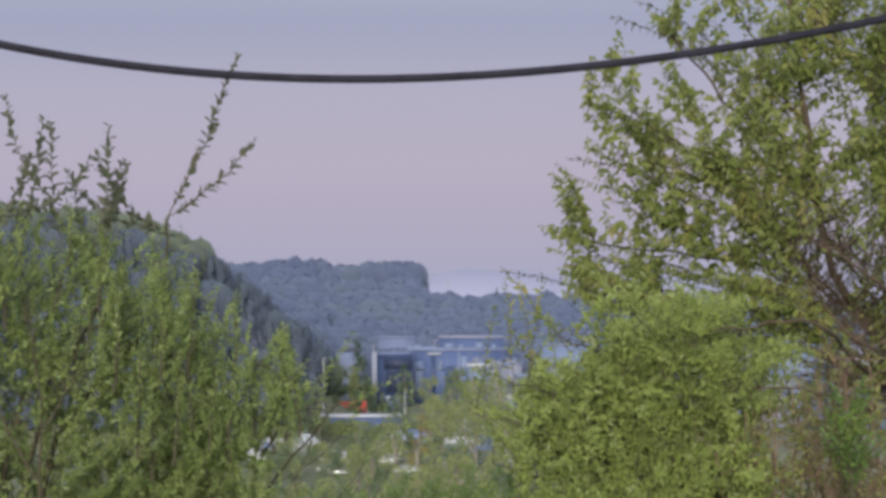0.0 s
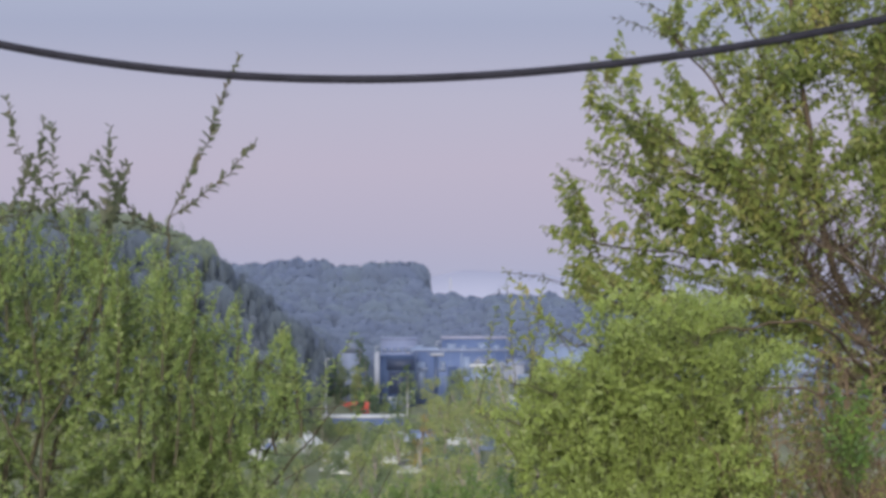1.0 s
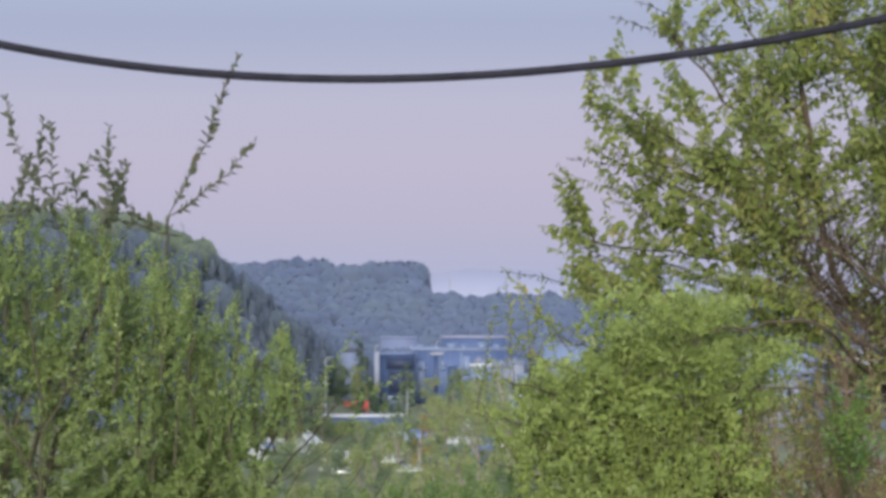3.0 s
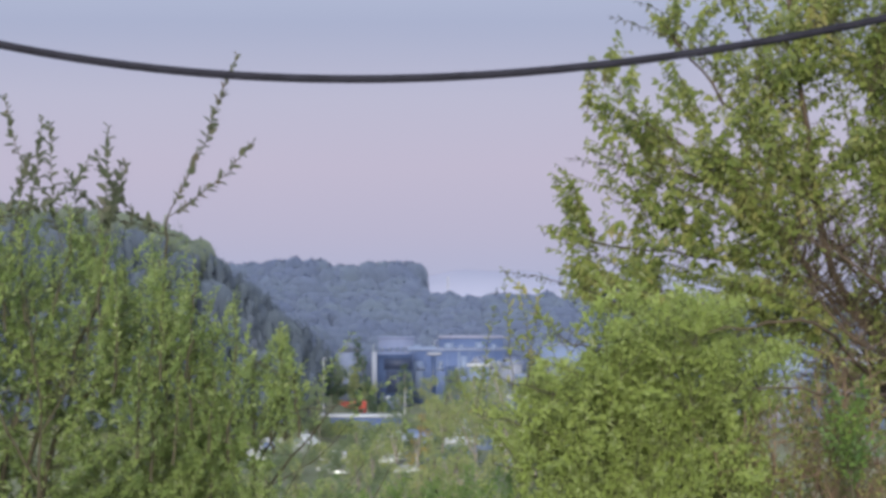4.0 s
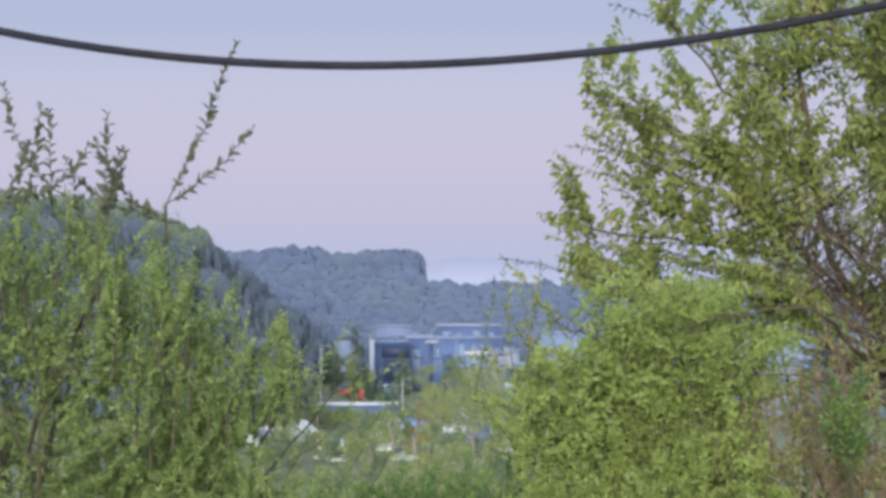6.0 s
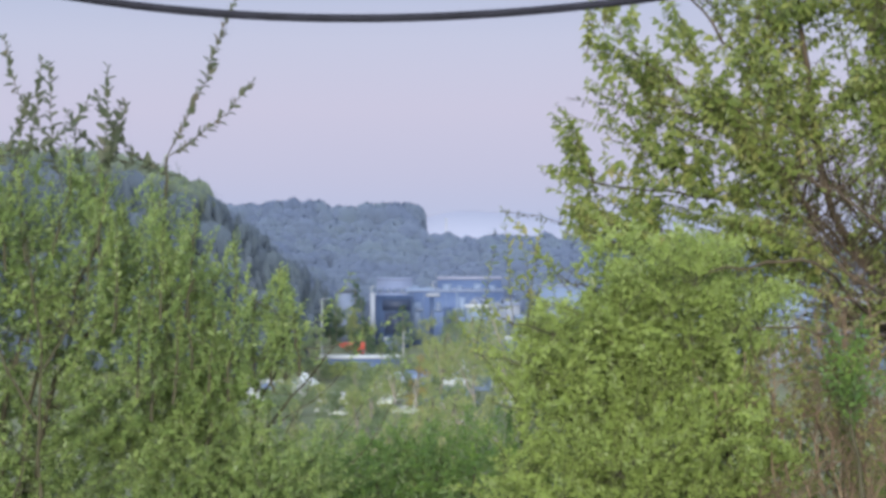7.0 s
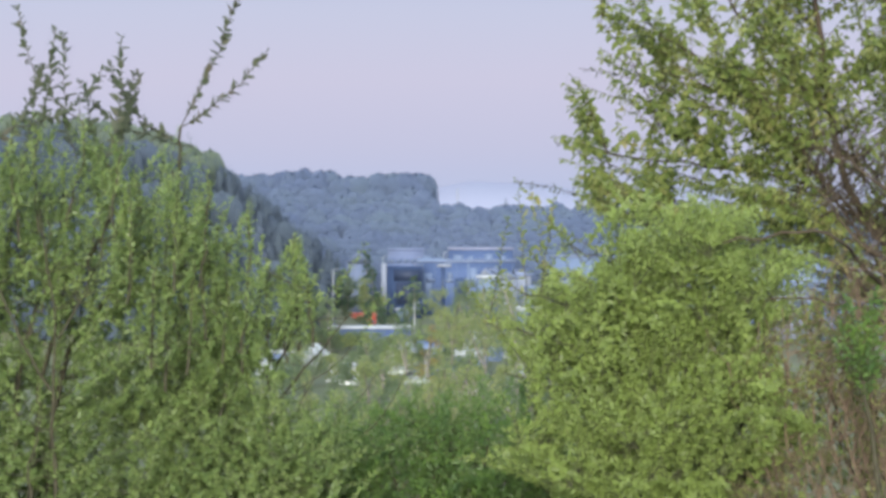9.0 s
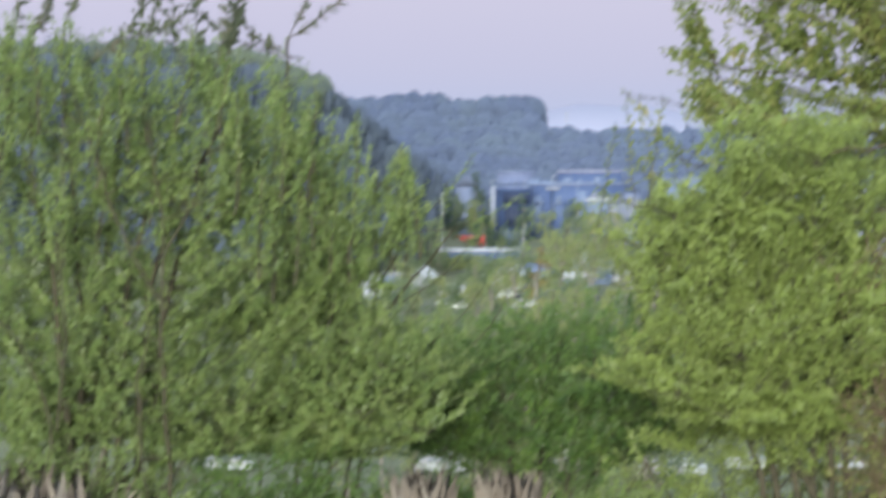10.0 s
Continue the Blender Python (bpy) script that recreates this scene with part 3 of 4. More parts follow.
def truck(u, d):
    x = u * d / 5578
    o = thing("truck", (x, d, float(ground(x, d))), "red box lorry with a pale stripe standing on the valley road", "truck")
    cargo = part("cargo_box", Bag().box(-2.6, 4.6, -1.2, 1.2, 1.0, 3.8), RED, o, "red cargo box")
    part("stripe", Bag().box(-2.4, 4.4, -1.23, -1.203, 1.5, 1.9), ROOF_RED, cargo)
    cab = part("cab", Bag().box(-4.6, -2.75, -1.15, 1.15, .7, 2.9), RED, o)
    part("cab_window", Bag().box(-4.3, -3.2, -1.18, -1.152, 1.7, 2.5), GLASS, cab)
    part("chassis", Bag().box(-4.5, 4.5, -.9, .9, .5, .99), TYRE, o)
    for y in (-1.0, 1.0):
        for xx in (-3.7, 2.2, 3.5):
            wh = part("wheel", Bag().tube([(xx, y - .15, .5), (xx, y + .15, .5)], .5, .5, 14), TYRE, o)
            part("rim", Bag().tube([(xx, y - .18, .5), (xx, y + .18, .5)], .28, .28, 10), STEEL, wh)


truck(-168, 760)


def lamp_post(u, d, h, label="tall grey street lamp with a short arm"):
    x = u * d / 5578
    o = thing("street_lamp", (x, d, float(ground(x, d))), label, "street lamp", "street lamps in the town")
    part("pole", Bag().tube([(0, 0, -.3), (0, 0, h)], .16, .09, 7), STEEL, o)
    part("arm", Bag().tube([(0, 0, h - .1), (.6, 0, h + .1), (1.4, 0, h + .15)], .06, .05, 6), STEEL, o)
    part("lantern", Bag().box(1.2, 2.0, -.18, .18, h + .06, h + .26), CLAD_PALE, o)


for u, d, h in ((-46, 530, 4.6), (-210, 640, 14.4), (-66, 700, 8), (-14, 930, 15), (70, 920, 14), (-64, 880, 15), (-122, 900, 15), (-30, 890, 14), (30, 890, 14)):
    lamp_post(u, d, h)


def mast(u, d, h):
    x = u * d / 5578
    o = thing("mast", (x, d, float(ground(x, d))), "thin grey lattice radio mast on the ridge", "mast")
    for a in range(3):
        c, s = math.cos(a * 2.094), math.sin(a * 2.094)
        part("leg", Bag().tube([(c * .7, s * .7, -1), (c * .25, s * .25, h)], .16, .1, 4), STEEL, o)
    for z in np.linspace(2, h - 1, 9):
        r = .7 - .45 * z / h
        part("brace", Bag().tube([(r * math.cos(a * 2.094), r * math.sin(a * 2.094), z) for a in range(4)], .05, .05, 4), STEEL, o)


mast(10, 1170, 15)


# ---- trees between the town and the slope ----
def broad_tree(name, u, v_top, d, wide, mat, label, seed, n=2600, leaf=.17, group="", airy=1.0):
    rng = np.random.default_rng(seed)
    x = u * d / 5578
    base = float(ground(x, d))
    h = 1.7 + v_top * d / 5578 - base
    o = thing(name, (x, d, base), label, "tree", group)
    part("trunk", Bag().tube([(0, 0, -.3), (.05 * wide, 0, h * .3), (0, .04 * wide, h * .62), (0, 0, h * .86)], .006 * h, .002 * h, 7), BARK_GREY, o)
    tw = Bag()
    cs = []
    for i in range(26):
        z = rng.uniform(.3, .97) * h
        a = rng.uniform(0, 6.28)
        r = wide * .5 * math.sqrt(max(.05, 1 - abs((z / h - .6) / .45) ** 2)) * rng.uniform(.5, 1)
        tip = np.array([r * math.cos(a), r * math.sin(a), z])
        st = np.array([0, 0, max(.2 * h, z - r * rng.uniform(.6, 1.1))])
        mid = (tip + st) / 2 + [0, 0, .05 * h]
        part("limb", Bag().tube([st, mid, tip], .0022 * h, .0008 * h, 4), BARK_GREY, o)
        cs.append((*tip, wide * rng.uniform(.09, .17) * airy))
        cs.append((*(mid + rng.normal(0, .05 * wide, 3)), wide * rng.uniform(.07, .13) * airy))
    p, t, nr, L = clump_cloud(rng, n, cs, leaf)
    part("crown", Bag().leaves(p, t, nr, L, L * .6) if d < 300 else Bag().tufts(p, t, nr, L, L * .7), mat, o)


YG = "yellow-green spring trees on the slope"
for i, (u, v, d, w, m, word) in enumerate((
        (-190, -330, 128, 2.4, LEAF_YELLOW, "yellow-green young tree on the slope below the shrubs"), (-130, -310, 135, 2.6, LEAF_TOWN, "pale grey-green young tree on the slope"),
        (-80, -240, 140, 3.2, LEAF_YELLOW, "yellow-green young tree with a loose crown"), (0, -168, 130, 3.6, LEAF_YELLOW, "tall yellow-green tree with a loose crown"),
        (60, -150, 124, 3.8, LEAF_YELLOW, "yellow-green tree with thin trailing twigs"), (115, -125, 116, 3.6, LEAF_YELLOW, "yellow-green tree beside the bright shrub"),
        (175, -110, 110, 3.6, LEAF_YELLOW, "yellow-green tree behind the bright shrub"), (-100, -325, 104, 2.6, LEAF_TOWN, "small pale tree above the dark shrub"),
        (20, -270, 108, 3.0, LEAF_YELLOW, "small yellow-green tree above the dark shrub"), (150, -280, 100, 3.2, LEAF_TOWN, "pale grey-green tree with catkins"))):
    broad_tree("tree", u, v, d, w, m, word, 21 + i, 6500, .1, YG, 1.0)
for i, (u, v, d, w, m) in enumerate(((-148, -240, 92, 1.3, LEAF_YELLOW), (-122, -262, 96, 1.4, LEAF_YELLOW), (-62, -262, 90, 1.6, LEAF_YELLOW), (-16, -290, 94, 1.5, LEAF_YELLOW), (30, -300, 88, 1.6, LEAF_YELLOW),
                                     (-262, -318, 84, 1.5, LEAF_YELLOW), (-318, -300, 86, 1.6, LEAF_YELLOW), (-206, -336, 80, 1.5, LEAF_TOWN), (-150, -330, 82, 1.5, LEAF_YELLOW), (-92, -300, 84, 1.4, LEAF_YELLOW),
                                     (-30, -320, 82, 1.5, LEAF_YELLOW), (-378, -290, 90, 1.5, LEAF_YELLOW))):
    broad_tree("sapling", u, v, d, w, m, "thin yellow-green sapling on the slope", 150 + i, 3200, .075, YG, 1.2)
broad_tree("sapling", -42, -200, 126, 1.5, LEAF_BUD, "orange-yellow budding sapling on the slope", 171, 3000, .085, YG, 1.2)
for i, (u, v, d, w) in enumerate(((-198, -100, 800, 3.2), (-176, -122, 805, 2.7), (-140, -108, 810, 2.9), (-152, -140, 806, 2.4), (-66, -122, 740, 2.4), (-196, -128, 690, 3.0), (-184, -150, 790, 2.4), (-132, -150, 790, 2.2), (-150, -76, 860, 3.0), (-148, -172, 690, 2.0), (-124, -178, 700, 2.4))):
    broad_tree("fir", u, v, d, w, LEAF_FIR, "narrow dark green conifer among the low buildings", 70 + i, 1500, .32, "conifers in the town")
TT = "trees in the town"
for i, (u, v, w) in enumerate(((-236, -150, 3.4), (-218, -166, 2.8), (-206, -160, 3.0), (-124, -172, 2.6), (-106, -176, 2.6), (-90, -182, 2.8), (-76, -178, 3.2), (-248, -170, 3.4))):
    broad_tree("town_tree", u, v, 735, w, [LEAF_TOWN, LEAF_FIR][i % 2], "slim grey-green tree along the valley road", 860 + i, 1100, .3, TT)
rngh = np.random.default_rng(91)
for i in range(15):
    broad_tree("town_tree", -226 + 14 * i + rngh.uniform(-4, 4), -222 - rngh.uniform(0, 8), 625 + rngh.uniform(-8, 8), rngh.uniform(3, 4.4), [LEAF_YELLOW, LEAF_TOWN][i % 3 == 1],
               "low yellow-green tree before the long shed", 900 + i, 900, .3, TT)
for i, (u, v, d, w) in enumerate(((-205, -126, 806, 6.0), (-186, -124, 790, 6.0), (-150, -128, 780, 5), (-190, -112, 812, 4.4), (-158, -128, 815, 4.0), (-128, -150, 818, 5), (-218, -160, 600, 4.0), (-232, -165, 610, 4.5), (-20, -148, 765, 6), (14, -142, 772, 6), (50, -146, 768, 6), (96, -150, 760, 6), (-66, -140, 760, 5), (30, -130, 740, 6),
                                  (-300, -150, 640, 7), (-260, -190, 600, 6), (80, -150, 700, 6), (170, -120, 760, 8), (230, -110, 780, 8), (300, -105, 800, 9),
                                  (-20, -185, 600, 7), (60, -200, 560, 7), (-100, -230, 560, 6), (130, -215, 560, 7), (-280, -270, 480, 6), (10, -265, 480, 6))):
    broad_tree("town_tree", u, v, d, w, [LEAF_TOWN, LEAF_YELLOW][i % 3 == 2], "grey-green town tree among low buildings", 40 + i, 1300, .38, TT)

rngm = np.random.default_rng(321)
for i in range(26):
    u, d, h = -350 + 21 * i + rngm.uniform(-9, 9), rngm.uniform(480, 650), rngm.uniform(3.5, 7.5)
    broad_tree("town_tree", u, (h - 29.7) * 5578 / d, d, h * rngm.uniform(.7, 1.0), [LEAF_YELLOW, LEAF_TOWN, LEAF_TOWN][i % 3], ["yellow-green", "grey-green", "grey-green"][i % 3] + " low tree on the valley floor", 400 + i, 1100, .34, TT)
for i in range(14):
    u, d = -360 + 38 * i + rngm.uniform(-12, 12), rngm.uniform(470, 620)
    k = i % 4
    car(u, d, [WHITE, CAR_SILVER, WHITE, CAR_DARK][k], ["white", "silver", "white", "dark"][k] + " car parked among trees on the valley floor", turn=90 + rngm.uniform(-20, 20))
for u, v, d, w_ in ((-300, -262, 590, 34), (-40, -262, 585, 36), (70, -250, 600, 40), (110, -300, 540, 34), (-330, -300, 540, 26)):
    block("garden_shed", u - w_ / 2, u + w_ / 2, v, d, 4, CLAD_PALE, WHITE_SHEET, "low pale shed with a white roof among trees", [(3, .4, .8, .8)], "sheds on the valley floor", .5)
rngb = np.random.default_rng(55)
make_wood("valley_bushes", "low grey-green bushes and hedges on the valley floor", 56,
          [(x, y) for x, y in scatter(57, -48, 34, 440, 720, 9.0) if rngb.random() < .6], LEAF_TOWN, ["bush"] * 5, 2.9, 4.6)
for i in range(12):
    u, d = -270 + 38 * i + rngm.uniform(-10, 10), rngm.uniform(500, 690)
    if -245 < u < -120:
        continue
    wall, word = [(WHITE, "white"), (PALE, "pale haze-tinted"), (WHITE, "white")][i % 3]
    house("cottage", u, d, rngm.uniform(3.2, 5.0), rngm.uniform(3.4, 4.6), rngm.uniform(1.9, 2.6), rngm.uniform(3.2, 4.2), wall, [CLAD_PALE, ROOF_GREY, WHITE_SHEET][i % 3],
          word + " cottage with a pale roof on the valley floor", rngm.uniform(-40, 90))


# ---- shrubs and trees close by ----
def bezier(a, c, b, n=9):
    t = np.linspace(0, 1, n)[:, None]
    return (1 - t) ** 2 * a + 2 * t * (1 - t) * c + t * t * b


class Plant:
    """A shrub or tree: stems as parts, shoots with leaves along them."""

    def __init__(self, name, base, label, category, bark, mat, seed, group=""):
        self.rng = np.random.default_rng(seed)
        self.o = thing(name, base, label, category, group)
        self.base, self.bark, self.mat = np.array(base, float), bark, mat
        self.nodes, self.twigs, self.crown, self.holes = [], Bag(), Bag(), []

    def stem(self, pts, r0, r1, name="stem", keep=0.25):
        """A limb through a few world points."""
        p = np.array(pts, float) - self.base
        n = 14
        s = np.linspace(0, len(p) - 1, n)
        q = np.stack([np.interp(s, np.arange(len(p)), p[:, k]) for k in range(3)], 1)
        for _ in range(2):
            q[1:-1] = (q[:-2] + 2 * q[1:-1] + q[2:]) / 4
        q[1:-1] += self.rng.normal(0, .006, (n - 2, 3))
        part(name, Bag().tube(q, r0, r1, 7), self.bark, self.o, smooth=True)
        self.nodes.append(q[int(n * keep):])
        return q

    def along(self, q, leaf, gap, start=.2, out=.8, bag=None, droop=.0, ratio=.5):
        rng, bag, gap, leaf = self.rng, bag or self.crown, gap * .60, leaf * .74
        seg = np.linalg.norm(np.diff(q, axis=0), axis=1)
        total = seg.sum()
        k = max(3, int(total * (1 - start) / gap))
        s = np.linspace(start * total, total, k) + rng.normal(0, gap * .2, k)
        cum = np.concatenate([[0], np.cumsum(seg)])
        p = np.stack([np.interp(s, cum, q[:, i]) for i in range(3)], 1)
        t = np.stack([np.interp(s, cum, np.gradient(q[:, i])) for i in range(3)], 1)
        t /= np.linalg.norm(t, axis=1)[:, None] + 1e-9
        a = np.arange(k) * 2.4 + rng.uniform(0, 6.28) + rng.normal(0, .4, k)
        ref = np.array([.3, .9, .2])
        u = np.cross(t, ref)
        u /= np.linalg.norm(u, axis=1)[:, None] + 1e-9
        w = np.cross(t, u)
        rad = u * np.cos(a)[:, None] + w * np.sin(a)[:, None]
        d = t * rng.uniform(.3, .9, (k, 1)) + rad * out - [[0, 0, droop]] + rng.normal(0, .2, (k, 3))
        L = 1.12 * leaf * rng.uniform(.6, 1.3, k) * np.interp(np.linspace(0, 1, k), [0, .8, 1], [1, 1, .65])
        bag.leaves(p, d, t + rng.normal(0, .35, (k, 3)), L, L * ratio * rng.uniform(.8, 1.2, k))

    def origin(self, tip, reach):
        c = np.concatenate(self.nodes)
        dist = np.linalg.norm((c - tip) * [1, .7, 1], axis=1)
        score = np.abs(dist - reach) + 2.0 * np.clip(c[:, 2] - tip[2] + .1, 0, None) + self.rng.uniform(0, .12, len(c))
        return c[score.argmin()]

    def shoot(self, tip, reach, leaf, gap, rise=.6, r=.0026, droop=.0, out=.8, ratio=.36, start=.2, named="", mat=None, root=None):
        u, v = tip[0] * 5578 / tip[1], (tip[2] - 1.7) * 5578 / tip[1]
        if any(math.hypot((u - g[0]) / g[2], (v - g[1]) / g[3]) < 1 for g in self.holes):
            return
        tip = np.array(tip, float) - self.base
        a = self.origin(tip, reach) if root is None else np.array(root, float) - self.base
        c = np.array([a[0] + (tip[0] - a[0]) * rise, a[1] + (tip[1] - a[1]) * rise, a[2] + (tip[2] - a[2]) * (1 - rise) * 1.05])
        n = 9 if named else 6
        q = bezier(a, c, tip, n)
        q[1:-1] += self.rng.normal(0, .004, (n - 2, 3))
        if named:
            sh = part(named, Bag().tube(q, r, r * .35, 5), self.bark, self.o)
            lv = Bag()
            self.along(q, leaf, gap, start, out, lv, droop, ratio)
            part("leaves", lv, mat or self.mat, sh)
        else:
            self.twigs.tube(q, r * .6, r * .25, 4)
            self.along(q, leaf, gap, start, out, None, droop, ratio)
            self.nodes.append(q[3:]) if self.rng.random() < .15 else None

    def bunches(self, centres, each, spread, d, thick, reach, leaf, gap, flat=1.2, **kw):
        """Shoots gathered in loose bunches round the given places."""
        for u, v in centres:
            dd = d + self.rng.uniform(-thick, thick)
            for _ in range(each):
                self.shoot(aim(u + self.rng.normal(0, spread), v + self.rng.normal(0, spread * flat), dd + self.rng.uniform(-.1, .1)), reach * self.rng.uniform(.5, 1.2),
                           leaf * self.rng.uniform(.8, 1.15), gap, **kw)

    def spike(self, u, v0, v1, d, n, leaf=.030, gap=.012, wide=26):
        """A leafy upright leader: narrow above, wider below."""
        q = self.stem([aim(u + self.rng.normal(0, 10), v1 - 90, d), aim(u + self.rng.normal(0, 6), (v0 + v1) / 2, d), aim(u, v0 - 8, d)], .005, .0016, "leader", 0)
        self.along(q, leaf, gap, .4, .7)
        for _ in range(n):
            k = self.rng.random() ** .8
            self.shoot(aim(u + self.rng.normal(0, 5 + wide * k), v0 + (v1 - v0) * k - 8, d + self.rng.normal(0, .05)), .16 * self.rng.uniform(.6, 1.3), leaf, gap, rise=.75, out=.5, ratio=.4)

    def fill(self, n, xr, top, bottom, d, thick, reach, leaf, gap, power=1.0, **kw):
        """n shoots with tips spread between two outlines (in 5578ths at distance d)."""
        us, vs = zip(*top)
        ub, vb = zip(*bottom)
        for _ in range(n):
            u = self.rng.uniform(*xr)
            hi, lo = np.interp(u, us, vs), np.interp(u, ub, vb)
            v = hi - (hi - lo) * self.rng.random() ** power
            dd = d + self.rng.uniform(-thick, thick)
            u, v = u + self.rng.normal(0, 20 + 35 * self.rng.random()), v + self.rng.normal(0, 14)
            self.shoot(aim(u, v, dd), reach * self.rng.uniform(.6, 1.3), leaf * self.rng.uniform(.8, 1.15), gap, **kw)

    def done(self):
        if self.twigs.n:
            tagged(part("twigwork", self.twigs, self.bark, self.o, "thin brown twigs"), kind="stuff")
        if self.crown.n:
            part("crown", self.crown, self.mat, self.o)


D = 12.0
# the tall shrub with upright shoots
pl = Plant("shrub", (-1.75, 12.0, 0), "tall many-stemmed shrub with fresh green upright shoots", "shrub", BARK, LEAF_LEFT, 101, "shrubs along the bank")
B = Vector((-1.75, 12.0, -.05))
for i, (u, v) in enumerate(((-960, 60), (-880, 140), (-780, 130), (-690, 100), (-600, 110), (-520, 60))):
    pl.stem([B + Vector((.05 * i - .12, (i % 3) * .07 - .05, 0)), aim(-840 + (u + 840) * .45, -330 + 14 * i, D + .1 * (i % 3)), aim(u, v - 120, D + .12 * (i % 4 - 1))], .016, .006)
for pts, r0 in (([B + Vector((.28, -.1, 0)), aim(-702, -600, 11.7), aim(-710, -420, 11.65), aim(-716, -330, 11.6), aim(-700, -220, 11.6), aim(-730, -60, 11.6), aim(-745, 60, 11.7)], .0095),
                ([aim(-716, -330, 11.6), aim(-790, -200, 11.55), aim(-830, -60, 11.6), aim(-880, 70, 11.7)], .006),
                ([aim(-704, -240, 11.6), aim(-640, -130, 11.6), aim(-600, 20, 11.65)], .005),
                ([B + Vector((.2, -.1, 0)), aim(-760, -520, 11.6), aim(-748, -430, 11.6), aim(-735, -380, 11.6)], .006),
                ([B + Vector((-.3, -.1, 0)), aim(-900, -560, 11.7), aim(-960, -420, 11.7), aim(-1010, -360, 11.7)], .008),
                ([aim(-900, -560, 11.7), aim(-880, -400, 11.6), aim(-905, -220, 11.6), aim(-890, -40, 11.6)], .006)):
    pl.stem(pts, r0, .002, "branch")
TOP = [(-1100, 200), (-800, 175), (-700, 165), (-620, 160), (-540, 140), (-480, 115), (-440, 60), (-400, -5), (-350, -60)]
LOW = [(-1000, -560), (-700, -585), (-500, -610), (-350, -610)]
pl.fill(560, (-1080, -370), [(-1080, -180), (-370, -280)], [(-1080, -560), (-370, -600)], D + .35, .15, .35, .030, .0125, 1.0, rise=.66, ratio=.44)
pl.fill(900, (-1080, -370), TOP, LOW, D, .4, .42, .032, .0125, .85, rise=.62, out=.75, ratio=.42)
for k in range(26):
    u = -1060 + 26 * k + pl.rng.normal(0, 9)
    v0 = np.interp(u, *zip(*TOP)) + pl.rng.uniform(-260, 15)
    pl.spike(u, v0, v0 - 130, D - .5 + pl.rng.uniform(-.1, .4), 11, .031, .012, 20)
for u, v in ((-775, 350), (-695, 300), (-708, 310), (-590, 295), (-625, 240), (-570, 230), (-560, 235), (-665, 215), (-745, 225), (-730, 250), (-650, 190), (-610, 250),
             (-850, 330), (-905, 290), (-960, 320)):
    pl.shoot(aim(u, v, D + pl.rng.uniform(-.2, .2)), .5, .052, .020, rise=.8, out=.58, ratio=.5, named="shoot", mat=LEAF_TIP)
pl.done()

pl = Plant("shrub", (-.95, 12.4, 0), "leaning green shrub with two long bare-looking shoots", "shrub", BARK, LEAF_LEFT, 102, "shrubs along the bank")
B = Vector((-.95, 12.4, -.05))
for i, (u, v) in enumerate(((-500, 100), (-420, 0), (-330, -60), (-260, -120), (-190, -160))):
    pl.stem([B + Vector((.05 * i - .1, (i % 2) * .08, 0)), aim(-430 + (u + 430) * .5, -380 + 10 * i, D + .3), aim(u, v - 40, D + .2 * (i % 3 - 1))], .008, .003)
TOP = [(-520, 90), (-450, 10), (-420, -70), (-390, -140), (-350, -220), (-310, -300), (-270, -330), (-220, -350), (-150, -380), (-110, -410), (-40, -450)]
LOW = [(-520, -590), (-300, -585), (-230, -520), (-150, -470), (-60, -470)]
pl.fill(500, (-520, -180), TOP, LOW, D, .4, .4, .032, .0125, .8, rise=.62, out=.7, ratio=.42)
for u, v0, v1, n in ((-446, 40, -150, 16), (-410, -40, -200, 12), (-367, 12, -210, 20), (-330, -90, -240, 12), (-285, -45, -170, 34), (-264, -95, -165, 16), (-305, -100, -190, 18),
                     (-480, 60, -160, 14), (-505, 80, -140, 14)):
    pl.spike(u, v0, v1, D - .15 + pl.rng.uniform(-.2, .3), n)
FORK = aim(-486, 135, D - .2)
pl.stem([aim(-470, -150, D + .1), aim(-490, 10, D - .1), FORK], .008, .005)
for u, v, rs in ((-362, 420, .57), (-332, 272, .62)):
    pl.shoot(aim(u, v, D - .2), .62, .048, .017, rise=rs, out=.55, ratio=.52, named="shoot", mat=LEAF_TIP, start=.08, root=FORK)
for u, v in ((-440, 35), (-360, 10), (-275, -65), (-158, -68), (-205, -118), (-128, -150), (-66, -138), (-50, -165), (-100, -190)):
    pl.shoot(aim(u, v, D), .6, .034, .015, rise=.75, named="shoot", start=.6)
pl.done()

# the dark shrub in the middle
pl = Plant("shrub", (-.1, 12.8, 0), "dark green dense shrub on the edge of the bank", "shrub", BARK, LEAF_DARK, 103, "shrubs along the bank")
B = Vector((-.1, 12.8, -.05))
for i, (u, v) in enumerate(((-220, -400), (-120, -360), (-30, -340), (60, -350), (140, -360))):
    pl.stem([B + Vector((.06 * i - .12, 0, 0)), aim(-40 + (u + 40) * .6, -600, D + .7), aim(u, v - 60, D + .6)], .013, .004)
TOP = [(-330, -430), (-260, -390), (-220, -360), (-160, -335), (-60, -312), (40, -305), (110, -312), (160, -340), (200, -380), (270, -430)]
pl.fill(820, (-320, 250), TOP, [(-320, -590), (-200, -545), (-100, -585), (0, -550), (90, -590), (195, -560)], 12.7, .35, .32, .035, .0135, .9, rise=.6, ratio=.36)
pl.done()

# the bright shrub
pl = Plant("shrub", (.95, 11.6, 0), "broad bright-green shrub with layered twigs", "shrub", BARK, LEAF_BRIGHT, 104, "shrubs along the bank")
B = Vector((.95, 11.6, -.05))
rg = pl.rng
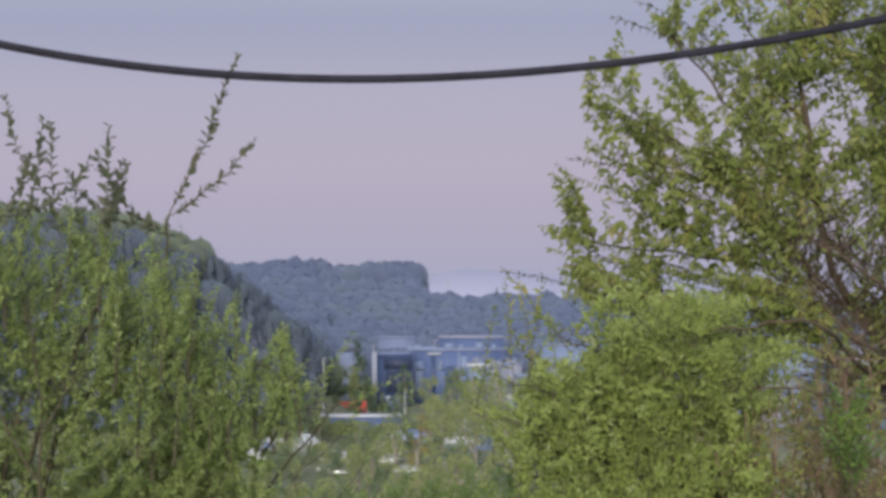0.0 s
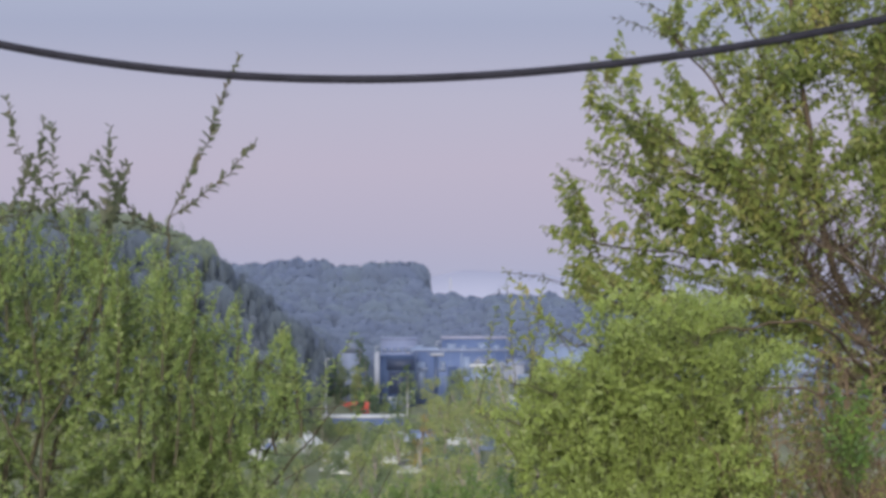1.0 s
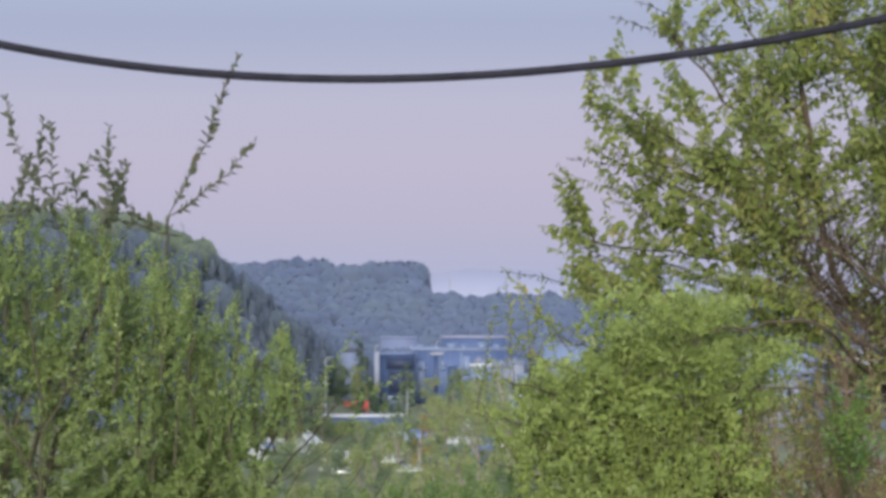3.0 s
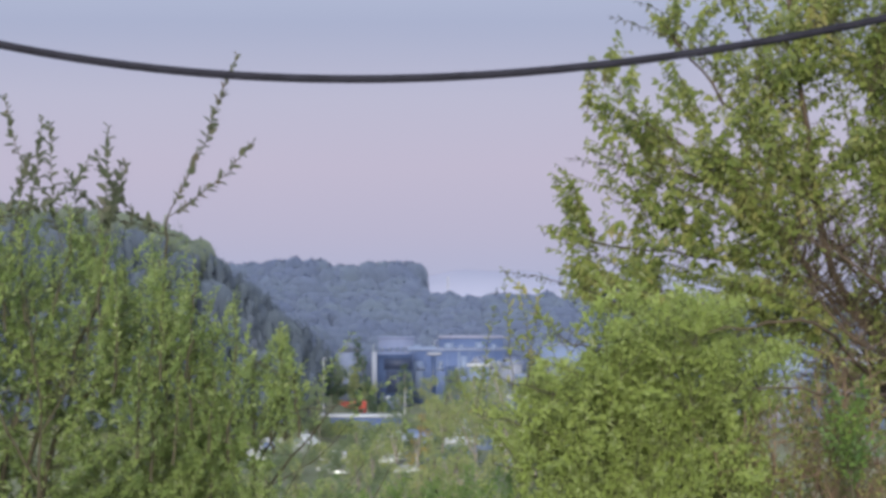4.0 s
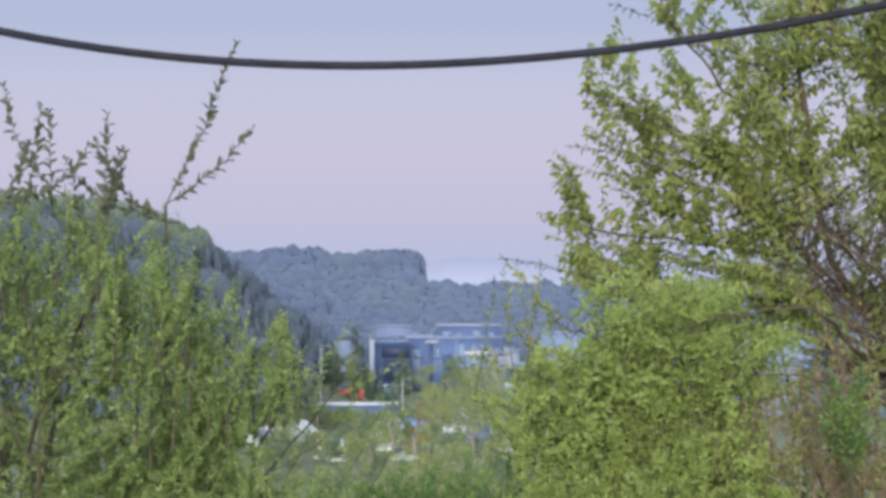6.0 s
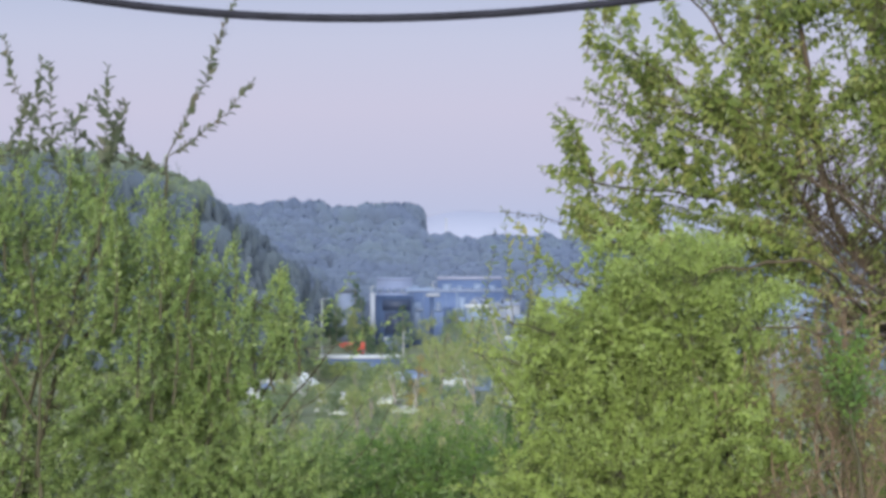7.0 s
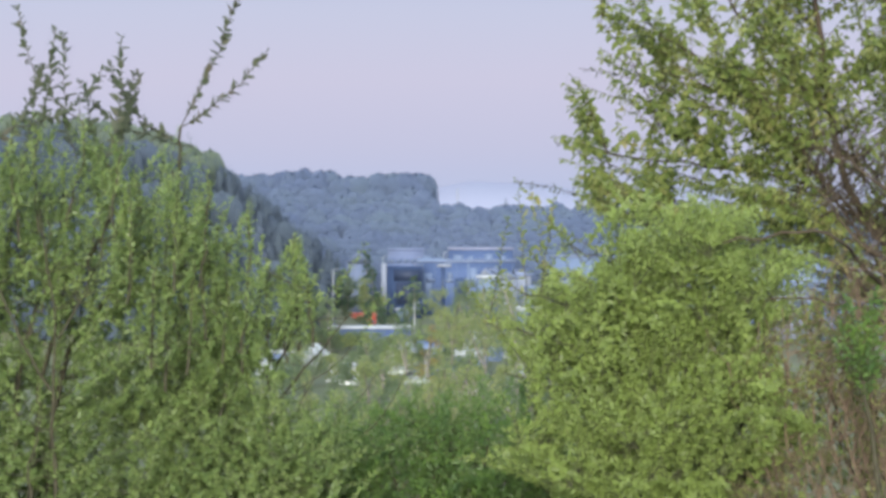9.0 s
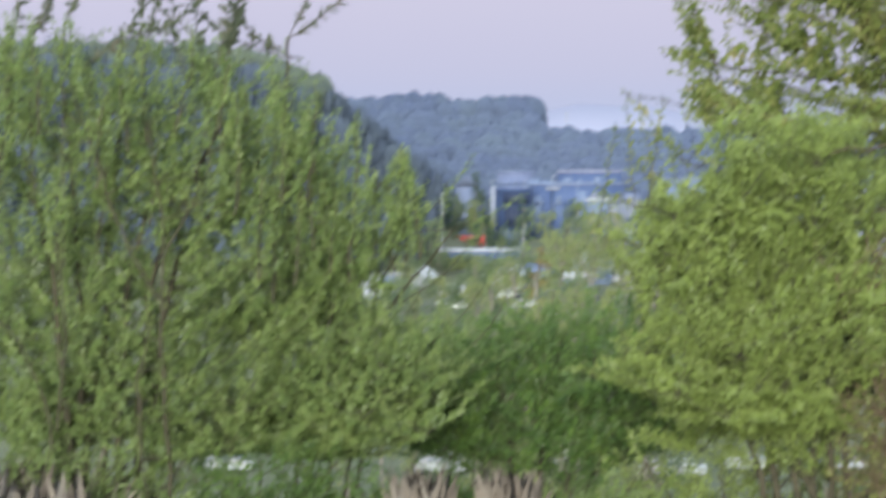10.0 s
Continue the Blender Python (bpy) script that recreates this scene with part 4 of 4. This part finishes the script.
for i, (u, v) in enumerate(((170, -230), (240, -150), (330, -40), (420, 10), (500, 0), (560, -120), (200, -380))):
    pl.stem([B + Vector((.05 * i - .15, .05 * (i % 2), 0)), aim(440 + (u - 440) * .5, -420, 11.7), aim(u, v - 40, 11.5 + .15 * (i % 3))], .016, .005)
for a, b_, c_ in (((330, -330), (210, -250), (60, -212)), ((340, -290), (230, -190), (110, -150)), ((330, -390), (210, -330), (90, -300)), ((380, -200), (290, -110), (190, -70)), ((420, -120), (330, -30), (250, 10))):
    pl.stem([aim(*a, 11.6), aim(*b_, 11.5), aim(*c_, 11.5)], .007, .002, "branch", .1)
pl.holes = [(255, -62, 34, 15), (385, -36, 34, 15), (490, -62, 38, 16), (330, -122, 28, 14), (545, -112, 34, 24), (430, -172, 34, 14), (240, -226, 32, 14), (560, -205, 32, 18), (345, -272, 36, 14),
            (485, -292, 32, 14), (300, -372, 30, 16), (420, -372, 34, 14), (405, -100, 22, 10), (180, -178, 22, 12), (520, -400, 40, 16), (210, -436, 32, 16), (360, -450, 36, 14), (600, -30, 30, 18)]
LEFT = [(260, 400), (120, 330), (60, 318), (30, 320), (-10, 300), (-60, 255), (-110, 195), (-160, 135), (-230, 105), (-330, 120), (-430, 110), (-580, 110)]
RIGHT = [(260, 480), (120, 580), (60, 570), (30, 490), (-10, 525), (-80, 585), (-150, 600), (-230, 570), (-320, 600), (-350, 680), (-390, 680), (-430, 520), (-490, 500), (-520, 600), (-580, 640)]
sprays = []
while len(sprays) < 250:
    tier = rg.integers(0, 17)
    lean = rg.uniform(-.12, .12)
    k = rg.random()
    v = -33 * tier + 60 * (k - .5) * (math.sin(tier * 2.1) + lean) + rg.normal(0, 5)
    lo, hi = np.interp(-v, [-a for a, _ in LEFT], [b for _, b in LEFT]), np.interp(-v, [-a for a, _ in RIGHT], [b for _, b in RIGHT])
    lo += 34 * math.sin(tier * 1.7)
    u = lo + (hi - lo) * k
    if math.hypot((u - 146) / 80, (v + 318) / 45) > 1 and rg.random() < np.interp(k, [0, .3, .75, 1], [.35, 1, 1, .35]) * np.interp(v, [-170, -10], [1, .33]):
        sprays.append((u, v))
pl.fill(230, (180, 600), [(180, -190), (260, -90), (330, -30), (450, -20), (600, -90)], [(180, -530), (600, -500)], 12.0, .25, .28, .031, .0135, 1.0, rise=.5, ratio=.4)
pl.bunches(sprays, 7, 32, 11.6, .5, .28, .032, .0125, .32, rise=.35, ratio=.42, out=.85)
pl.bunches(sprays[::4], 7, 26, 11.4, .3, .34, .033, .0125, .7, rise=.6, ratio=.4, out=.8)
# thin outer sprays over the valley
for u, v, n in ((190, -60, 4), (215, -20, 3), (170, -120, 5), (140, -165, 5), (110, -150, 3), (80, -190, 4), (60, -215, 3), (120, -215, 6), (60, -330, 4), (230, 15, 3), (250, 40, 4), (150, 0, 2),
                (120, -420, 6), (170, -200, 6), (285, 25, 3)):
    pl.bunches([(u, v)], max(1, n // 2), 14, 11.5, .2, .36, .031, .020, .7, rise=.4, ratio=.4)
for u, v in ((108, 45), (112, 20), (140, 10), (180, 30), (150, -30), (95, -25), (20, -150), (60, -130), (118, -60), (130, -95)):
    pl.shoot(aim(u, v, 11.6), .4, .04, .022, rise=.5, ratio=.44, named="shoot", mat=LEAF_TREE)
pl.done()

# the tree behind it
pl = Plant("tree", (2.1, 12.9, 0), "loose-crowned young tree with drooping fresh leaves", "tree", BARK_BROWN, LEAF_TREE, 105)
B = Vector((2.1, 12.9, -.1))
trunk = [B, aim(880, -300, 12.8), aim(840, -150, 12.7), aim(784, -95, 12.6), aim(700, -10, 12.6), aim(664, 130, 12.6), aim(655, 280, 12.6), aim(632, 380, 12.6),
         aim(612, 540, 12.6)]
pl.stem(trunk, .026, .008, "trunk")
for pts in ([aim(784, -95, 12.6), aim(676, 10, 12.5), aim(616, 100, 12.4), aim(520, 180, 12.4), aim(380, 230, 12.3)],
            [aim(690, 60, 12.6), aim(560, 170, 12.5), aim(430, 250, 12.4), aim(330, 330, 12.4)],
            [aim(663, 160, 12.6), aim(560, 270, 12.7), aim(460, 390, 12.6), aim(400, 470, 12.6)],
            [aim(860, -220, 12.8), aim(725, -125, 11.8), aim(690, -65, 11.3), aim(650, -48, 11.15), aim(560, -55, 11.1), aim(470, -70, 11.1)],
            [aim(860, -220, 12.8), aim(800, 60, 12.9), aim(760, 200, 13), aim(770, 420, 13)],
            [aim(655, 280, 12.6), aim(570, 400, 12.8), aim(520, 520, 12.8)],
            [aim(860, -200, 12.8), aim(770, -140, 12.6), aim(690, -20, 12.4), aim(640, 60, 12.4)],
            [aim(840, -150, 12.7), aim(740, 30, 12.8), aim(690, 90, 12.6), aim(560, 110, 12.5)],
            [aim(784, -60, 12.7), aim(600, 50, 12.8), aim(420, 70, 12.6), aim(270, 90, 12.5)],
            [aim(860, -200, 12.8), aim(776, -103, 11.9), aim(714, -72, 11.8), aim(668, -6, 11.8), aim(632, 35, 11.8)],
            [aim(880, -80, 12.8), aim(776, 10, 12), aim(714, 66, 12), aim(660, 90, 12)],
            [aim(860, -220, 12.8), aim(720, -150, 11.6), aim(690, -110, 11.5), aim(630, -85, 11.5)],
            [aim(860, -260, 12.8), aim(720, -175, 11.4), aim(648, -166, 11.3), aim(556, -168, 11.3)]):
    pl.stem(pts, .009, .003, "limb", .1)
rg = pl.rng
for _ in range(270):
    u, v = rg.uniform(560, 840), rg.uniform(-190, 200)
    tip = np.array(aim(u, v, 12.6 + rg.uniform(-.4, .4))) - pl.base
    a = pl.origin(tip, .3)
    q = bezier(a, (a + tip) / 2 + [rg.normal(0, .05), 0, rg.normal(.02, .05)], tip, 6)
    pl.twigs.tube(q, .003, .0011, 4)
    if rg.random() < .4:
        pl.along(q, .03, .035, droop=.3)
pl.holes = [(318, 98, 22, 14), (365, 84, 28, 17), (425, 72, 36, 21), (492, 68, 38, 21), (560, 62, 36, 21), (625, 54, 32, 24), (668, 16, 28, 30), (640, 110, 26, 18), (695, 66, 30, 22), (600, 150, 22, 16), (215, 88, 18, 14)]
HANG = dict(rise=.45, droop=.8, ratio=.5, out=.7)
GAPS = [(674, 350, 30, 62), (702, 255, 22, 28), (345, 205, 30, 22), (300, 155, 20, 28), (430, 62, 22, 12), (500, 66, 24, 12), (575, 62, 22, 12), (645, 70, 34, 18), (470, 158, 26, 18), (585, 440, 16, 40), (445, 330, 15, 38),
        (395, 130, 30, 18), (560, 215, 16, 16), (770, 470, 20, 40)]
EDGE = [(-150, 520), (-60, 400), (0, 285), (60, 205), (110, 195), (180, 255), (230, 225), (260, 275), (330, 300), (400, 330), (460, 400), (580, 405)]
core = []
while len(core) < 340:
    u, v = rg.uniform(180, 850), rg.uniform(-130, 590)
    d_in = u - np.interp(v, [a for a, _ in EDGE], [b for _, b in EDGE])
    if d_in > 0 and rg.random() < np.interp(d_in, [0, 90, 160], [.18, .55, 1]) * np.interp(v, [-130, 0, 60], [.3, .6, 1]) and all(math.hypot((u - g[0]) / g[2], (v - g[1]) / g[3]) > 1 for g in GAPS):
        if u < 620 or v > 210 or rg.random() < .2:
            core.append((u, v))
inner = [c for c in core if c[0] > np.interp(c[1], [a for a, _ in EDGE], [b for _, b in EDGE]) + 170]
pl.bunches(inner, 4, 21, 12.6, .4, .24, .044, .025, **HANG)
pl.bunches([c for c in core if c not in inner], 2, 15, 12.6, .4, .22, .044, .026, **HANG)
pl.bunches([(rg.uniform(270, 640), rg.uniform(-35, 30)) for _ in range(16)], 3, 20, 12.2, .2, .24, .046, .025, **HANG)
edge = [(200, 228), (208, 190), (262, 245), (285, 200), (245, 120), (192, 105), (300, 320), (330, 290), (272, 330), (345, 170), (315, 110), (380, 250), (255, 60),
        (268, 410), (290, 360), (320, 440), (350, 400), (365, 330), (395, 480), (400, 420), (230, 165), (330, 60), (225, 50), (262, 25), (300, 45), (245, 78), (340, 30), (285, -5), (225, 15), (380, 60), (330, 5), (360, 95)]
pl.bunches(edge, 5, 9, 12.5, .3, .16, .044, .019, 1.6, **HANG)
for u, v in ((297, 492), (345, 518), (247, 330), (222, 240), (175, 110), (108, 40)):
    pl.shoot(aim(u, v, 12.5), .5, .036, .02, rise=.35, droop=.7, named="shoot", mat=LEAF_TIP)
pl.bunches([(rg.uniform(610, 830), rg.uniform(-40, 230)) for _ in range(12)], 6, 30, 12.9, .3, .26, .030, .016, **HANG)
for _ in range(150):
    tip = np.array(aim(rg.uniform(620, 840), rg.uniform(-150, 190), 12.5 + rg.uniform(-.4, .4))) - pl.base
    a = pl.origin(tip, .26)
    pl.twigs.tube(bezier(a, (a + tip) / 2 + [rg.normal(0, .06), 0, rg.normal(.02, .05)], tip, 6), .003, .0011, 4)
pl.done()

# a hedge further down the bank
for x, u0, u1, sd in ((1.35, 380, 640, 131), (2.05, 620, 900, 132)):
    pl = Plant("hedge_shrub", (x, 13.7, 0), "olive green dense shrub behind the bare twigs", "shrub", BARK, LEAF_TREE, sd, "shrubs along the bank")
    for s in (-1, 0, 1):
        pl.stem([Vector((x + .1 * s, 13.7, -.3)), Vector((x + .25 * s, 13.7, .5)), Vector((x + .4 * s, 13.65, 1.3))], .014, .004)
    pl.fill(150, (u0, u1), [(u0, -300), (u1, -330)], [(u0, -620), (u1, -620)], 13.6, .3, .35, .036, .015, 1.0, rise=.6)
    pl.done()

pl = Plant("thin_shrub", (1.9, 12.2, 0), "thin olive-green shrub tangled with bare twigs", "shrub", BARK_BROWN, LEAF_TREE, 133, "shrubs along the bank")
for i, (u, v) in enumerate(((600, -120), (680, -100), (740, -180), (800, -120), (640, -330), (740, -360))):
    pl.stem([Vector((1.9, 12.2, -.05)), aim(760 + (u - 760) * .4, -460, 12.1), aim(u, v, 12)], .010, .003)
pl.bunches([(pl.rng.uniform(570, 850), pl.rng.uniform(-460, -60)) for _ in range(48)], 4, 22, 12.0, .2, .24, .033, .017, .7, rise=.5, ratio=.42)
pl.done()

# bare reddish twigs
pl = Plant("bare_shrub", (1.7, 11.4, 0), "leafless reddish-brown twiggy shrub", "shrub", TWIG_RED, LEAF_TREE, 106)
rg = pl.rng
for i in range(12):
    u = 520 + 28 * i
    pl.stem([Vector((1.32 + .07 * i, 11.4 + .06 * (i % 3), -.05)), aim(u + rg.uniform(-25, 25), -430, 11.4), aim(u - 20 + rg.uniform(-60, 40), -220 + 12 * i, 11.35)], .0045, .002)
for _ in range(800):
    u = rg.uniform(470, 840)
    top = np.interp(u, [470, 500, 540, 600, 660, 840], [-430, -330, -200, -110, -60, -20])
    v = top - 580 * rg.random() ** 1.05
    if u < 660 and (-405 < v < -315 or v > -150) or (v > -150 and rg.random() < .55):
        continue
    tip = np.array(aim(u, v, 11.4 + rg.uniform(-.3, .3))) - pl.base
    a = pl.origin(tip, .24)
    q = bezier(a, (a + tip) / 2 + [rg.normal(0, .1), 0, rg.normal(.03, .08)], tip, 6)
    pl.twigs.tube(q, .0022, .0009, 4)
    if rg.random() < np.interp(u, [490, 640, 840], [.6, .2, .32]):
        pl.along(q, .027, .026)
pl.done()

pl = Plant("ivy_shrub", (1.6, 11.1, 0), "small dark green leafy shrub among bare twigs", "shrub", BARK, LEAF_DARK, 107)
pl.stem([Vector((1.6, 11.1, -.05)), aim(735, -400, 11.1), aim(700, -190, 11.1)], .012, .004)
pl.fill(38, (680, 762), [(680, -180), (720, -155), (762, -175)], [(680, -262), (762, -285)], 11.1, .1, .16, .034, .016, rise=.5, ratio=.5)
pl.done()


# low growth along the foot of the shrubs
for k in range(9):
    x = -2.3 + .58 * k
    # Third and fourth brambles get dark leaves to imitate the hollow's shade.
    m, word = (LEAF_BRIGHT, "bright green low bramble at the foot of the shrubs") if k in (5, 7, 8) else (LEAF_DARK, "green low bramble at the foot of the shrubs, darkened to paint the hollow's shade") if k in (2, 3) else (LEAF_LEFT, "green low bramble at the foot of the shrubs")
    pl = Plant("bramble", (x, 11.9, 0), word, "shrub", BARK, m, 120 + k, "brambles along the bank")
    u = x * 5578 / 11.9
    for s in (-1, 0, 1):
        pl.stem([Vector((x + .06 * s, 11.9, -.04)), Vector((x + .16 * s, 11.85, .22)), Vector((x + .3 * s, 11.8, .4))], .007, .003)
    crest = (-555, -545, -565, -635, -640, -560, -625, -615, -600)[k]
    pl.fill(105 if k < 3 else 72 if k < 6 else 52, (u - 160, u + 160), [(u - 160, crest), (u + 160, crest)], [(u - 160, -690), (u + 160, -690)], 11.9, .25, .25, .036, .016, .9, rise=.6)
    pl.done()


# ---- grass on the bank ----
def blades(name, n, seed, xr, yr, h, mat, label, lean=.25, broad=.012):
    rng = np.random.default_rng(seed)
    x, y = rng.uniform(*xr, n), rng.uniform(*yr, n)
    p = np.stack([x, y, ground(x, y) - .01], 1)
    d = np.stack([rng.normal(0, lean, n), rng.normal(0, lean, n), np.ones(n)], 1)
    L = h * rng.uniform(.5, 1.15, n)
    b = Bag().leaves(p, d, rng.normal(size=(n, 3)), L, broad * rng.uniform(.8, 1.4, n))
    tagged(part(name, b, mat), label, "grass", kind="stuff")


blades("grass", 12000, 7, (-3.4, 3.4), (8.5, 13.0), .2, GRASS, "green meadow grass on the bank")
blades("dry_grass", 1700, 8, (-2.7, -1.8), (10.8, 12.2), .42, STRAW, "pale dry straw standing on the bank", .38, .0036)
blades("dry_stalks", 420, 9, (-.58, -.44), (11.0, 11.2), .39, STRAW, "tuft of brown dry stalks", .07, .0035)
blades("dry_stalks", 360, 10, (-.25, -.13), (11.0, 11.2), .40, STRAW, "tuft of brown dry stalks", .07, .0035)
blades("dry_stalks", 160, 11, (1.0, 1.9), (11.0, 11.8), .34, STRAW, "brown dry stalks below the bare shrub", .2, .006)


# ---- the overhead cable ----
def make_cable():
    y = 9.0
    px = y / 5578
    pts = []
    for u in np.linspace(-3000, 3000, 121):
        s = u + 154
        sag = (1.42e-4 - 2.1e-8 * np.clip(s, -900, 1000)) * s * s
        pts.append((u * px, y, 1.7 + (380 + sag) * px))
    tagged(part("cable", Bag().tube(pts, .0122, .0122, 10), RUBBER, smooth=True), "thick black overhead cable sagging between posts", "cable")
    for k in (0, -1):
        x, yy, z = pts[k]
        o = thing("cable_post", (x, yy, 0), "round wooden post carrying the cable", "post")
        part("pole", Bag().tube([(0, 0.12, -.5), (0, .12, z + .4)], .11, .09, 10), BARK_GREY, o)
        part("hook", Bag().tube([(0, .12, z), (0, 0, z)], .015, .015, 6), STEEL, o)


make_cable()
